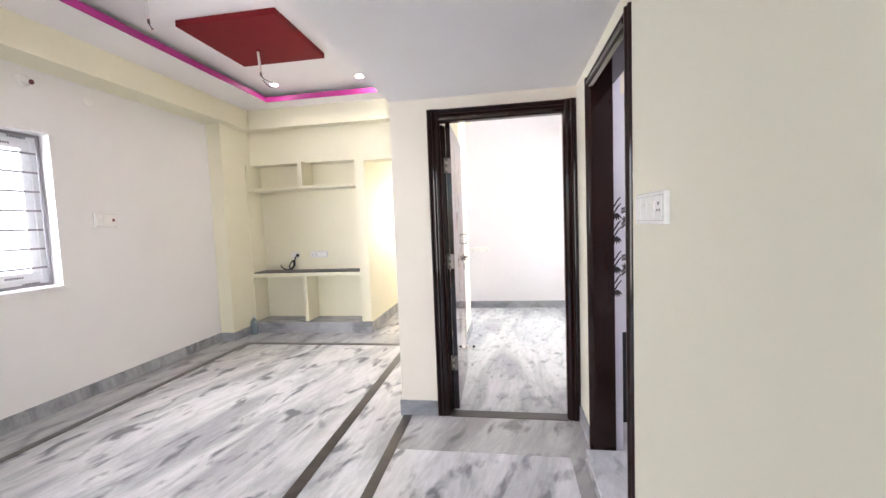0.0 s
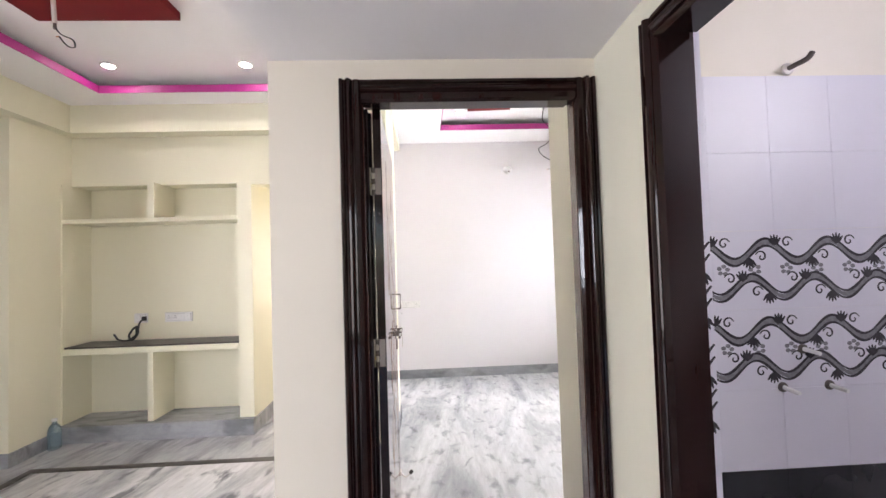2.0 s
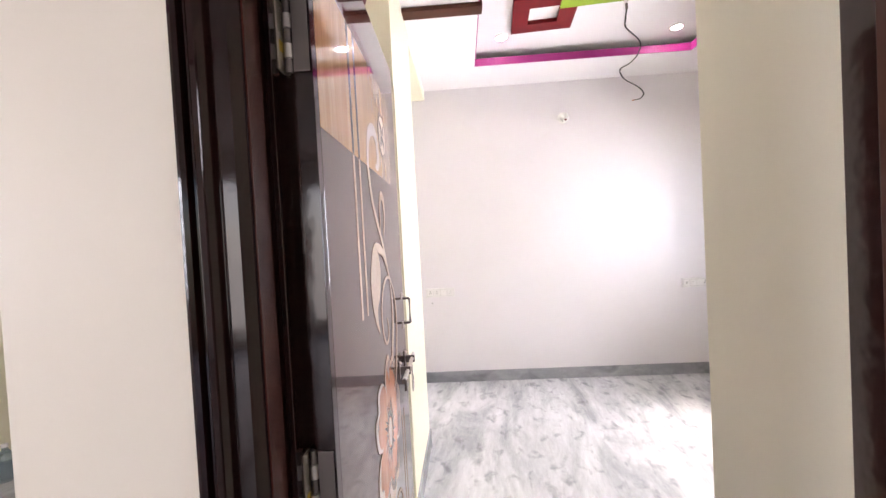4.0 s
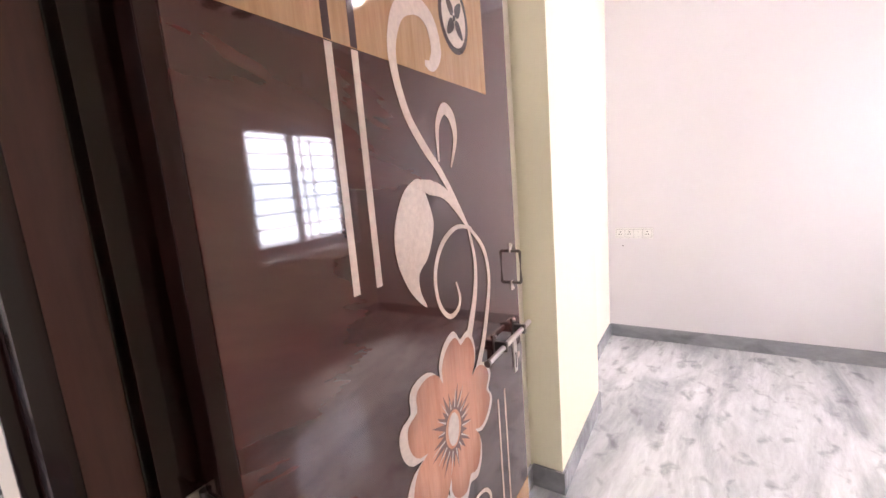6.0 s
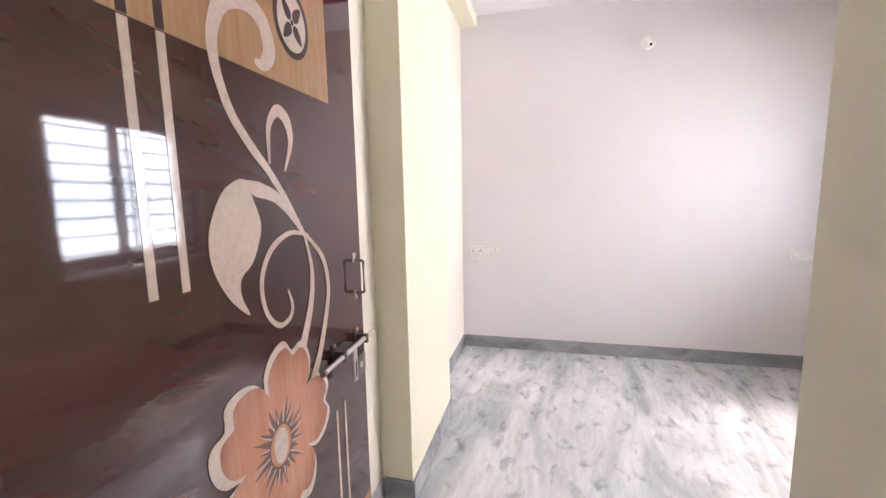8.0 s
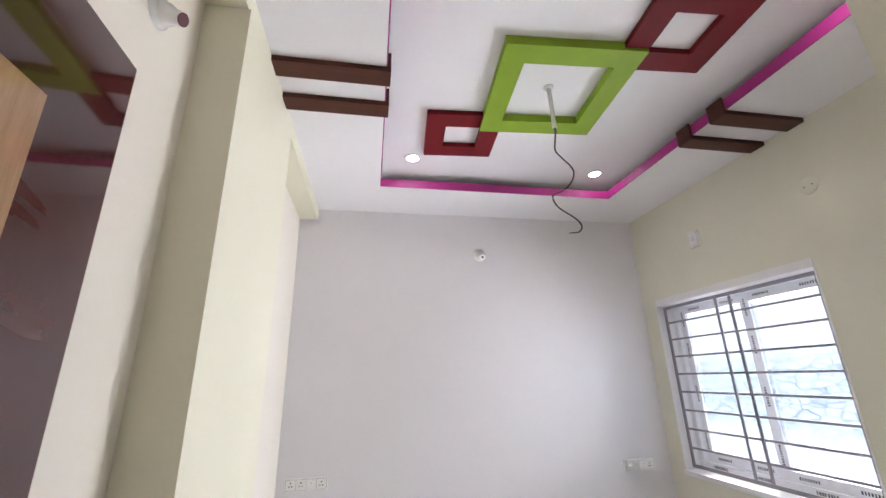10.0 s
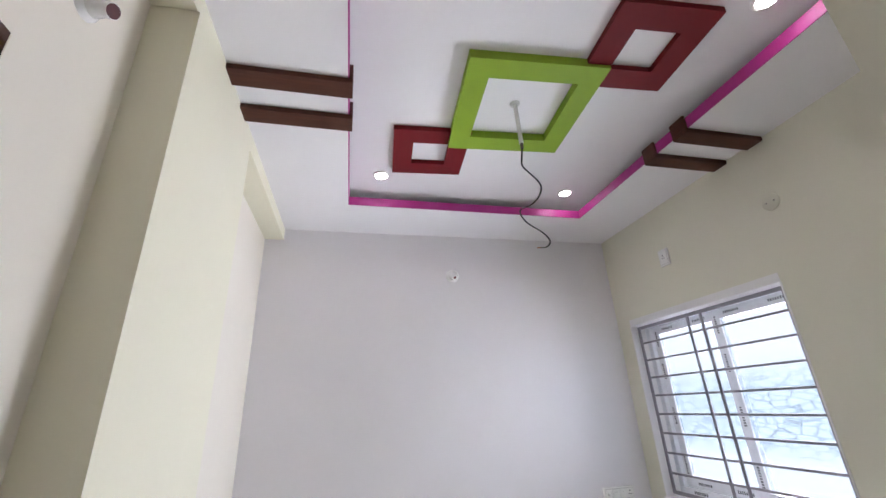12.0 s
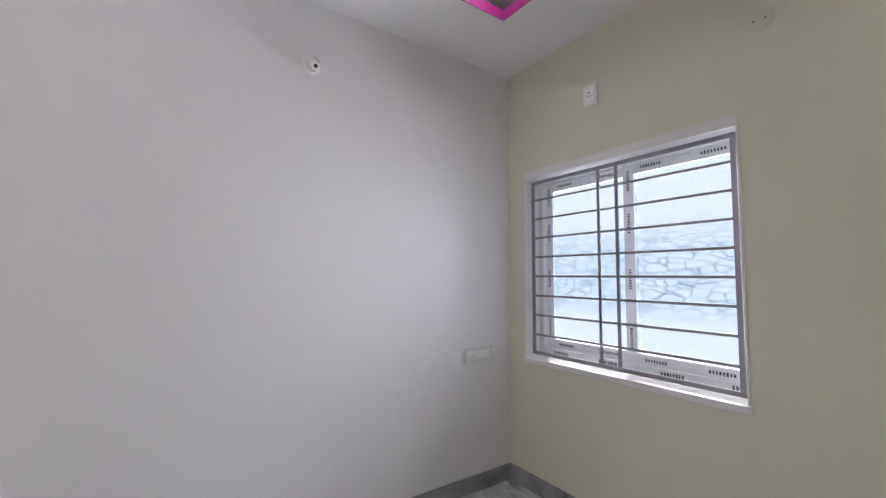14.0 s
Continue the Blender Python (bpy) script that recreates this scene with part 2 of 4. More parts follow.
def pane_glass(name, etched):
    """Clear pane, with or without an etched leaf pattern across its middle."""
    m, t, b = nodes_of(name)
    out = t.nodes["Material Output"]
    c = t.nodes.new("ShaderNodeTexCoord")
    mp = t.nodes.new("ShaderNodeMapping")
    mp.inputs["Scale"].default_value = (1, 0.75, 1.9)
    mp.inputs["Rotation"].default_value = (radians(30), 0, 0)
    v = t.nodes.new("ShaderNodeTexVoronoi")
    v.feature = "DISTANCE_TO_EDGE"
    v.inputs["Scale"].default_value = 15
    v.inputs["Randomness"].default_value = 0.9
    t.links.new(c.outputs["Object"], mp.inputs[0])
    t.links.new(mp.outputs[0], v.inputs["Vector"])
    line = ramp_of(t, [(0.007, (0.34, 0.38, 0.41)), (0.026, (0.52, 0.575, 0.61)), (0.09, (0.58, 0.625, 0.65))])
    t.links.new(v.outputs["Distance"], line.inputs[0])
    sp = t.nodes.new("ShaderNodeSeparateXYZ")
    t.links.new(c.outputs["Object"], sp.inputs[0])
    band = ramp_of(t, [(0.16, (0, 0, 0)), (0.26, (1, 1, 1)), (0.54, (1, 1, 1)), (0.74, (0, 0, 0))])
    mr = t.nodes.new("ShaderNodeMapRange")
    mr.inputs["From Min"].default_value = 0.0
    mr.inputs["From Max"].default_value = 1.05
    t.links.new(sp.outputs["Z"], mr.inputs["Value"])
    t.links.new(mr.outputs[0], band.inputs[0])
    mx = t.nodes.new("ShaderNodeMixRGB")
    mx.inputs[1].default_value = (0.62, 0.645, 0.665, 1) if etched else (0.76, 0.785, 0.80, 1)
    if etched:
        t.links.new(band.outputs[0], mx.inputs[0])
    else:
        mx.inputs[0].default_value = 0.0
    t.links.new(line.outputs[0], mx.inputs[2])
    tr = t.nodes.new("ShaderNodeBsdfTransparent")
    t.links.new(mx.outputs[0], tr.inputs[0])
    gl = t.nodes.new("ShaderNodeBsdfGlossy")
    gl.inputs["Roughness"].default_value = 0.05
    lw = t.nodes.new("ShaderNodeLayerWeight")
    lw.inputs[0].default_value = 0.5
    fr = t.nodes.new("ShaderNodeMapRange")
    fr.inputs["From Min"].default_value = 0.3
    fr.inputs["To Min"].default_value = 0.03
    fr.inputs["To Max"].default_value = 0.35
    t.links.new(lw.outputs["Facing"], fr.inputs["Value"])
    ms = t.nodes.new("ShaderNodeMixShader")
    t.links.new(fr.outputs[0], ms.inputs[0])
    t.links.new(tr.outputs[0], ms.inputs[1])
    t.links.new(gl.outputs[0], ms.inputs[2])
    t.links.new(ms.outputs[0], out.inputs[0])
    return m


M_GLASS, M_CLEAR = pane_glass("etched_glass", True), pane_glass("clear_glass", False)

# ---- mesh helpers ----


def box(bm, x0, x1, y0, y1, z0, z1, bevel=0.0):
    r = bmesh.ops.create_cube(bm, size=1)
    for v in r["verts"]:
        v.co = Vector((x0 + (v.co.x + 0.5) * (x1 - x0), y0 + (v.co.y + 0.5) * (y1 - y0), z0 + (v.co.z + 0.5) * (z1 - z0)))
    if bevel:
        es = list({e for v in r["verts"] for e in v.link_edges})
        bmesh.ops.bevel(bm, geom=es, offset=bevel, segments=2, affect="EDGES", profile=0.6)
    return bm


def rod(bm, p0, p1, r, seg=12, r2=None):
    p0, p1 = Vector(p0), Vector(p1)
    d = p1 - p0
    m = Matrix.Translation((p0 + p1) / 2) @ d.to_track_quat("Z", "Y").to_matrix().to_4x4()
    bmesh.ops.create_cone(bm, cap_ends=True, segments=seg, radius1=r, radius2=r if r2 is None else r2, depth=d.length, matrix=m)
    return bm


def tube(bm, pts, r, seg=8):
    """A bent round tube through points."""
    pts = [Vector(p) for p in pts]
    rings = []
    for i, p in enumerate(pts):
        d = (pts[min(i + 1, len(pts) - 1)] - pts[max(i - 1, 0)]).normalized()
        q = d.to_track_quat("Z", "Y")
        rings.append([bm.verts.new(p + q @ Vector((r * math.cos(a), r * math.sin(a), 0))) for a in (2 * math.pi * k / seg for k in range(seg))])
    for a, b in zip(rings, rings[1:]):
        for k in range(seg):
            bm.faces.new((a[k], a[(k + 1) % seg], b[(k + 1) % seg], b[k]))
    bm.faces.new(rings[0][::-1])
    bm.faces.new(rings[-1])
    return bm


def smooth_path(pts, n=8):
    """A Catmull-Rom curve through points of any dimension."""
    pts = [Vector(p) for p in pts]
    out = []
    for i in range(len(pts) - 1):
        a, b, c, d = pts[max(i - 1, 0)], pts[i], pts[i + 1], pts[min(i + 2, len(pts) - 1)]
        for k in range(n):
            s = k / n
            out.append(0.5 * (2 * b + (c - a) * s + (2 * a - 5 * b + 4 * c - d) * s * s + (3 * b - a - 3 * c + d) * s ** 3))
    out.append(pts[-1])
    return out


def stroke(bm, pts, widths, y, n=8, depth=0.0005):
    """A thin inlaid ribbon in the local x-z plane, of changing width, its face at -y."""
    path = smooth_path([(p[0], p[1], 0) for p in pts], n)
    rows = []
    for i, p in enumerate(path):
        d = path[min(i + 1, len(path) - 1)] - path[max(i - 1, 0)]
        if d.length < 1e-9:
            d = Vector((1, 0, 0))
        d.normalize()
        side = Vector((-d.y, d.x, 0))
        s = i / (len(path) - 1) * (len(widths) - 1)
        k = min(int(s), len(widths) - 2)
        w = (widths[k] + (widths[k + 1] - widths[k]) * (s - k)) / 2
        a, b = p + side * w, p - side * w
        rows.append([bm.verts.new((q.x, yy, q.y)) for q in (a, b) for yy in (y, y + depth)])
    for (a0, a1, b0, b1), (c0, c1, d0, d1) in zip(rows, rows[1:]):
        bm.faces.new((a0, b0, d0, c0))
        bm.faces.new((a1, a0, c0, c1))
        bm.faces.new((b0, b1, d1, d0))
    return bm


def plate2d(bm, pts, y, depth=0.0005):
    """A flat inlay with that outline in the local x-z plane."""
    top = [bm.verts.new((p[0], y, p[1])) for p in pts]
    low = [bm.verts.new((p[0], y + depth, p[1])) for p in pts]
    bm.faces.new(top)
    n = len(pts)
    for i in range(n):
        bm.faces.new((top[i], top[(i + 1) % n], low[(i + 1) % n], low[i]))
    return bm


def lathe(bm, profile, m, seg=24):
    """Turns (radius, height) about the local z axis of m."""
    rings = []
    for r, z in profile:
        rings.append([bm.verts.new(m @ Vector((r * math.cos(a), r * math.sin(a), z))) for a in (2 * math.pi * k / seg for k in range(seg))])
    for a, b in zip(rings, rings[1:]):
        for k in range(seg):
            bm.faces.new((a[k], a[(k + 1) % seg], b[(k + 1) % seg], b[k]))
    bm.faces.new(rings[0][::-1])
    bm.faces.new(rings[-1])
    return bm


def part(name, bm, material, parent=None, label="", soft=False):
    bmesh.ops.recalc_face_normals(bm, faces=bm.faces[:])
    me = bpy.data.meshes.new(name)
    bm.to_mesh(me)
    bm.free()
    me.materials.append(material)
    if soft:
        for p in me.polygons:
            p.use_smooth = True
        me.set_sharp_from_angle(angle=radians(35))
    ob = new(name, me)
    if parent:
        ob.parent = parent
    if label:
        ob["label"] = label
    return ob


def thing(name, m, label, category, group="", kind=""):
    ob = new(name)
    ob.empty_display_size = 0.1
    ob.matrix_world = m
    return tagged(ob, label, category, group, kind)


def slab(name, material, label, *boxes, category="", bevel=0.0):
    """A piece of the setting made of butted blocks."""
    bm = bmesh.new()
    for b in boxes:
        box(bm, *b, bevel=bevel)
    return tagged(part(name, bm, material), label, category, kind="structure")


B = bmesh.new

# ---- the large structure ----
DOOR_Y0, DOOR_Y1 = 2.72, 2.84
H_CEIL, B_CEIL, LOBBY = 2.86, 2.91, 2.175
KIT = 4.83
BACK, RIGHT, LEFT = 6.25, 2.324, -0.63
PIL = -0.482
LW = -3.50

# floors
slab("floor_hall", M_FLOOR_HALL, "polished grey-white streaked marble hall floor", (LW - 0.3, 0.6, -3.0, DOOR_Y0, -0.12, 0.0), (LW - 0.3, -0.70, DOOR_Y0, 7.6, -0.12, 0.0))
slab("floor_bedroom", M_FLOOR_BED, "polished pale grey marble bedroom floor", (-0.70, 2.6, DOOR_Y1 - 0.02, 6.4, -0.12, 0.0), (-0.43, 0.37, DOOR_Y0, DOOR_Y1 - 0.02, -0.12, 0.0))
slab("floor_bath", M_FLOOR_HALL, "pale marble bathroom floor", (0.6, 2.5, 1.0, DOOR_Y0 + 0.02, -0.12, -0.004))

# inlaid strips of the hall floor
slab("trim_border_left", M_STRIP, "dark granite border strip in hall floor", (-3.13, -3.07, -2.5, 4.30, -0.01, 0.003))
slab("trim_border_back", M_STRIP, "dark granite border strip in hall floor", (-3.13, -1.16, 4.30, 4.36, -0.01, 0.003))
slab("trim_border_right", M_STRIP, "dark granite border strip in hall floor", (-1.16, -1.09, -2.5, 4.36, -0.01, 0.003))
slab("trim_lobby_strip", M_STRIP, "dark granite strip at lobby edge", (-0.765, -0.705, -2.5, 2.705, -0.01, 0.003))
slab("trim_lobby_band", M_BAND, "dark grey veined marble band before door", (-0.70, 0.433, 2.285, 2.705, -0.01, 0.003))
slab("trim_lobby_side", M_BAND, "dark grey marble strip along lobby wall", (0.31, 0.385, -2.5, 2.285, -0.01, 0.003))
slab("trim_field_left", M_FIELD, "mid grey marble field outside hall border", (LW, -3.13, -2.5, 4.78, -0.01, 0.002))
slab("trim_field_back", M_FIELD, "mid grey marble field before kitchen", (-3.13, -1.16, 4.36, 4.78, -0.01, 0.002))
slab("trim_threshold", M_STRIP, "dark granite door threshold", (-0.434, 0.366, 2.71, 2.80, -0.01, 0.006))
slab("trim_bath_threshold", M_FLOOR_BED, "white marble bathroom threshold", (0.40, 0.62, 1.65, 2.325, -0.01, 0.03))

# walls
slab("wall_hall_left", M_WHITE_WALL, "white painted hall wall with window opening",
     (LW - 0.2, LW, -3.0, 1.36, 0, 3.1), (LW - 0.2, LW, 2.69, 4.40, 0, 3.1),
     (LW - 0.2, LW, 1.36, 2.69, 0, 0.965), (LW - 0.2, LW, 1.36, 2.69, 2.15, 3.1))
slab("wall_hall_column", M_YELLOW, "cream painted column beside kitchen", (LW - 0.2, -3.325, 4.40, KIT + 0.42, 0, 3.1))
slab("wall_hall_beam", M_YELLOW, "cream painted ceiling beam along hall wall", (LW, -3.22, -3.0, KIT + 0.11, 2.62, 3.0))
slab("wall_kitchen_beam", M_YELLOW, "cream painted beam above kitchen", (-3.22, -0.775, KIT - 0.03, KIT + 0.11, 2.62, 3.0))
slab("wall_kitchen", M_YELLOW, "cream painted kitchen wall with open niches",
     (-3.325, -3.31, KIT, KIT + 0.42, 0, 2.185), (-3.31, -1.845, KIT + 0.30, KIT + 0.42, 0, 2.185),
     (-1.845, -1.722, KIT, KIT + 0.42, 0, 2.185), (-3.325, -0.775, KIT + 0.11, KIT + 0.42, 2.185, 3.0))
slab("wall_passage_lintel", M_YELLOW, "cream painted lintel over passage", (-1.722, -0.775, KIT, KIT + 0.12, 2.15, 2.185))
slab("wall_passage_side", M_YELLOW, "cream painted passage wall", (-1.842, -1.722, KIT + 0.42, 7.6, 0, 3.0))
# out-of-view end wall; its opening is added to let the fill lamp in
slab("wall_passage_end", M_YELLOW, "unseen cream passage end with an added opening for light",
     (-1.9, -1.66, 7.3, 7.4, 0, 3.0), (-0.85, -0.645, 7.3, 7.4, 0, 3.0), (-1.66, -0.85, 7.3, 7.4, 0, 0.9), (-1.66, -0.85, 7.3, 7.4, 2.1, 3.0))
slab("wall_door", M_CREAM, "cream painted wall round the bedroom door",
     (-0.775, -0.52, DOOR_Y0, DOOR_Y1, 0, 3.1), (0.446, 0.60, DOOR_Y0, DOOR_Y1, 0, 3.1), (-0.52, 0.446, DOOR_Y0, DOOR_Y1, 2.10, 3.1))
slab("wall_bedroom_left", M_CREAM, "cream painted bedroom wall", (-0.775, LEFT, DOOR_Y1, 7.4, 0, 3.1))
slab("wall_bedroom_pilaster", M_YELLOW, "cream painted pilaster in bedroom wall", (LEFT, PIL, 4.255, 5.02, 0, 2.82))
slab("wall_bedroom_beam", M_YELLOW, "cream painted beam below bedroom ceiling", (LEFT, -0.49, DOOR_Y1, BACK, 2.82, 3.05))
slab("wall_bedroom_back", M_LILAC_WALL, "pale lilac-white bedroom wall", (LEFT, RIGHT + 0.2, BACK, BACK + 0.15, 0, 3.1))
WY0, WY1, WZ0, WZ1 = 4.80, 6.084, 0.87, 2.141
slab("wall_bedroom_window", M_GREEN_CREAM, "greenish cream wall with window opening",
     (RIGHT, RIGHT + 0.2, 3.2, WY0, 0, 3.1), (RIGHT, RIGHT + 0.2, WY1, BACK, 0, 3.1),
     (RIGHT, RIGHT + 0.2, WY0, WY1, 0, WZ0), (RIGHT, RIGHT + 0.2, WY0, WY1, WZ1, 3.1))
slab("wall_bedroom_entry", M_GREEN_CREAM, "cream painted wall beside bedroom entry", (0.452, RIGHT, DOOR_Y1, 3.31, 0, 3.1))
slab("wall_lobby", M_GREEN_CREAM, "cream painted lobby wall with bathroom door",
     (0.445, 0.62, -3.0, 1.58, 0, 3.1), (0.445, 0.62, 2.395, DOOR_Y0, 0, 3.1), (0.445, 0.62, 1.58, 2.395, 2.10, 3.1))
slab("wall_hall_front", M_WHITE_WALL, "white painted hall wall with open entrance",
     (LW, -2.4, -3.1, -3.0, 0, 3.1), (0.0, 0.62, -3.1, -3.0, 0, 3.1), (-2.4, 0.0, -3.1, -3.0, 2.4, 3.1))
slab("wall_bath_far", M_CREAM, "cream painted bathroom wall above tiles", (0.62, 2.5, DOOR_Y0 + 0.008, DOOR_Y1, 0, 3.1))
slab("wall_bath_right", M_TILE, "tiled bathroom wall with ventilator", (2.2, 2.3, 0.9, 1.1, 0, 3.0), (2.2, 2.3, 1.7, 2.73, 0, 3.0), (2.2, 2.3, 1.1, 1.7, 0, 2.05), (2.2, 2.3, 1.1, 1.7, 2.65, 3.0))
slab("wall_bath_near", M_TILE, "lavender tiled bathroom wall", (0.62, 2.3, 0.9, 1.0, 0, 3.0))


def tray_ceiling(name, label, x0, x1, y0, y1, hx0, hx1, hy0, hy1, z, lip, top):
    """A false ceiling: a border at z round a raised field, with a cove gap above the lip."""
    bm = B()
    box(bm, x0, hx0, y0, y1, z, z + lip)
    box(bm, hx1, x1, y0, y1, z, z + lip)
    box(bm, hx0, hx1, hy1, y1, z, z + lip)
    box(bm, hx0, hx1, y0, hy0, z, z + lip)
    box(bm, x0, x1, y0, y1, top, top + 0.1)
    return tagged(part(name, bm, M_CEIL), label, kind="structure")


def tray_lip(name, hx0, hx1, hy0, hy1, z, lip):
    """The painted inner edge of a tray, a shallow moulding."""
    w = 0.006
    return slab(name, M_MAGENTA, "magenta painted edge of the ceiling tray",
                (hx0, hx1, hy1 - w, hy1 - 0.0005, z + 0.001, z + lip), (hx1 - w, hx1 - 0.0005, hy0, hy1 - w, z + 0.001, z + lip),
                (hx0 + 0.0005, hx0 + w, hy0, hy1 - w, z + 0.001, z + lip), (hx0 + w, hx1 - w, hy0 + 0.0005, hy0 + w, z + 0.001, z + lip))


BED_TOP, HALL_TOP = 3.035, 2.985
tray_ceiling("ceiling_bedroom", "white false ceiling with raised tray", LEFT, RIGHT, DOOR_Y1, BACK, 0.0, 1.824, 3.75, 5.767, B_CEIL, 0.065, BED_TOP)
tray_lip("trim_bedroom_tray", 0.0, 1.824, 3.75, 5.767, B_CEIL, 0.065)
tray_ceiling("ceiling_hall", "white false ceiling with raised tray", LW, -0.775, -3.0, KIT + 0.11, -2.80, -1.0, 0.2, 4.565, H_CEIL, 0.062, HALL_TOP)
tray_lip("trim_hall_tray", -2.80, -1.0, 0.2, 4.565, H_CEIL, 0.062)
slab("ceiling_lobby", M_CEIL, "low white ceiling over the lobby", (-0.775, 0.445, -3.0, DOOR_Y0, LOBBY, 3.0))
slab("ceiling_passage", M_CEIL, "white passage ceiling", (-1.842, -0.645, KIT + 0.12, 7.4, 2.9, 3.0))
slab("ceiling_bath", M_CEIL, "white bathroom ceiling", (0.62, 2.3, 0.9, DOOR_Y0, 2.8, 2.95))

# skirting
SK, ST = 0.106, 0.012
slab("baseboard_bedroom_back", M_SKIRT, "grey marble skirting", (LEFT + ST, RIGHT - ST, BACK - ST, BACK, 0, SK))
slab("baseboard_bedroom_right", M_SKIRT, "grey marble skirting", (RIGHT - ST, RIGHT, 3.31, BACK, 0, SK))
slab("baseboard_bedroom_left", M_SKIRT, "grey marble skirting", (LEFT, LEFT + ST, 5.02, BACK - ST, 0, SK), (LEFT, LEFT + ST, DOOR_Y1, 4.243, 0, SK))
slab("baseboard_pilaster", M_SKIRT, "grey marble skirting round pilaster", (LEFT + ST, PIL + ST, 4.243, 4.255, 0, SK), (PIL, PIL + ST, 4.255, 5.02, 0, SK), (LEFT + ST, PIL + ST, 5.02, 5.032, 0, SK))
slab("baseboard_entry", M_SKIRT, "grey marble skirting", (0.44, 0.452, DOOR_Y1, 3.31, 0, SK))
slab("baseboard_hall_left", M_SKIRT, "grey marble skirting", (LW, LW + ST, -3.0, 4.388, 0, SK))
slab("baseboard_column", M_SKIRT, "grey marble skirting", (LW + ST, -3.325 + ST, 4.388, 4.40, 0, SK), (-3.325, -3.325 + ST, 4.40, KIT - 0.05, 0, SK))
slab("baseboard_door_wall", M_SKIRT, "grey marble skirting", (-0.775, -0.522, 2.708, 2.72, 0, SK), (-0.787, -0.775, 2.708, KIT + 1.5, 0, SK))
slab("baseboard_lobby", M_SKIRT, "grey marble skirting", (0.433, 0.445, -3.0, 1.578, 0, SK), (0.433, 0.445, 2.397, 2.72, 0, SK))
slab("baseboard_kitchen_plinth", M_SKIRT, "grey marble kitchen plinth", (-3.325, -1.71, KIT - 0.05, KIT, 0, 0.138), (-3.31, -1.845, KIT, KIT + 0.298, 0, 0.138))
slab("baseboard_passage", M_SKIRT, "grey marble skirting", (-1.722, -1.71, KIT, 7.3, 0, 0.13))

# ---- doors ----


def frame_member(bm, m, length, w, d):
    """A door-frame timber of length along local z: moulded face at -y, rabbet for the leaf at the back."""
    prof = [(0.0, 0.012), (0.005, 0.001), (0.010, -0.001), (0.016, 0.001), (0.019, 0.010), (0.023, 0.011), (0.027, 0.002), (0.033, -0.005), (0.040, -0.005), (0.046, 0.002), (0.050, 0.012),
            (0.055, 0.012), (0.058, 0.006), (w - 0.010, 0.008), (w, 0.020), (w, d - 0.066), (w - 0.012, d - 0.066), (w - 0.012, d - 0.036), (w - 0.017, d - 0.036), (w - 0.017, d), (0.0, d)]
    lo = [bm.verts.new(m @ Vector((x, y, 0))) for x, y in prof]
    hi = [bm.verts.new(m @ Vector((x, y, length))) for x, y in prof]
    n = len(prof)
    for i in range(n):
        bm.faces.new((lo[i], lo[(i + 1) % n], hi[(i + 1) % n], hi[i]))
    bm.faces.new(lo[::-1])
    bm.faces.new(hi)
    return bm


def door_frame(name, label, m, width, height, w, d):
    """Frame whose outer left foot is at the origin of m, its face towards local -y."""
    t = thing(name, m, label, "door frame", kind="structure")
    part("jamb", frame_member(B(), Matrix.Identity(4), height, w, d), M_FRAME, t, soft=True)
    part("jamb", frame_member(B(), Matrix.Translation((width, 0, 0)) @ Matrix.Diagonal((-1, 1, 1, 1)), height, w, d), M_FRAME, t, soft=True)
    turn = Matrix.Translation((w - 0.002, 0, height)) @ Matrix(((0, 0, 1, 0), (0, 1, 0, 0), (-1, 0, 0, 0), (0, 0, 0, 1)))
    part("head", frame_member(B(), turn, width - 2 * w + 0.004, w, d), M_FRAME, t, soft=True)
    return t


bed_frame = door_frame("door_1", "dark polished timber bedroom door frame", pose(-0.52, 2.705, 0), 0.966, 2.10, 0.084, 0.135)
for x0, x1 in ((0.083, 0.086), (0.880, 0.883)):
    part("reveal_board", box(B(), x0, x1, 0.026, 0.067, 0.002, 2.012, 0.0008), M_REVEAL, bed_frame, "brown sealed timber reveal")
bath_frame = door_frame("door_2", "dark polished timber bathroom door frame", pose(0.434, 2.395, 0, 0, 0, -90), 0.815, 2.10, 0.07, 0.135)


part("hinge_stop", box(box(B(), 0.066, 0.097, 0.074, 0.134, 0.002, 2.014, 0.001), 0.0965, 0.105, 0.116, 0.134, 0.002, 2.014), M_FRAME, bed_frame)


def hinge(parent, x, z):
    """A butt hinge: one plate let into the jamb's stop, one on the leaf's edge, knuckles between."""
    h = part("hinge", box(B(), x, x + 0.0025, 0.094, 0.124, z - 0.052, z + 0.052, 0.001), M_BRASS, parent, "worn zinc butt hinge")
    part("leaf_plate", box(B(), x + 0.018, x + 0.042, 0.1052, 0.1082, z - 0.052, z + 0.052, 0.001), M_DARK_STEEL, h)
    for k in range(5):
        part("knuckle", rod(B(), (x + 0.011, 0.108, z - 0.054 + 0.0218 * k), (x + 0.011, 0.108, z - 0.0335 + 0.0218 * k), 0.0065 if k % 2 else 0.0055), M_STEEL if k % 2 else M_DARK_STEEL, h)
    for dz, dy in ((-0.038, 0.003), (0.0, -0.003), (0.038, 0.003)):
        part("screw", rod(B(), (x + 0.002, 0.104 + dy, z + dz), (x + 0.0038, 0.104 + dy, z + dz), 0.004, 10), M_STEEL, h)
    part("sticker", box(B(), x + 0.0025, x + 0.003, 0.097, 0.108, z - 0.024, z - 0.008), M_STICKER, h, "small yellow sticker")


for hz in (1.74, 1.075, 0.345):
    hinge(bed_frame, 0.097, hz)

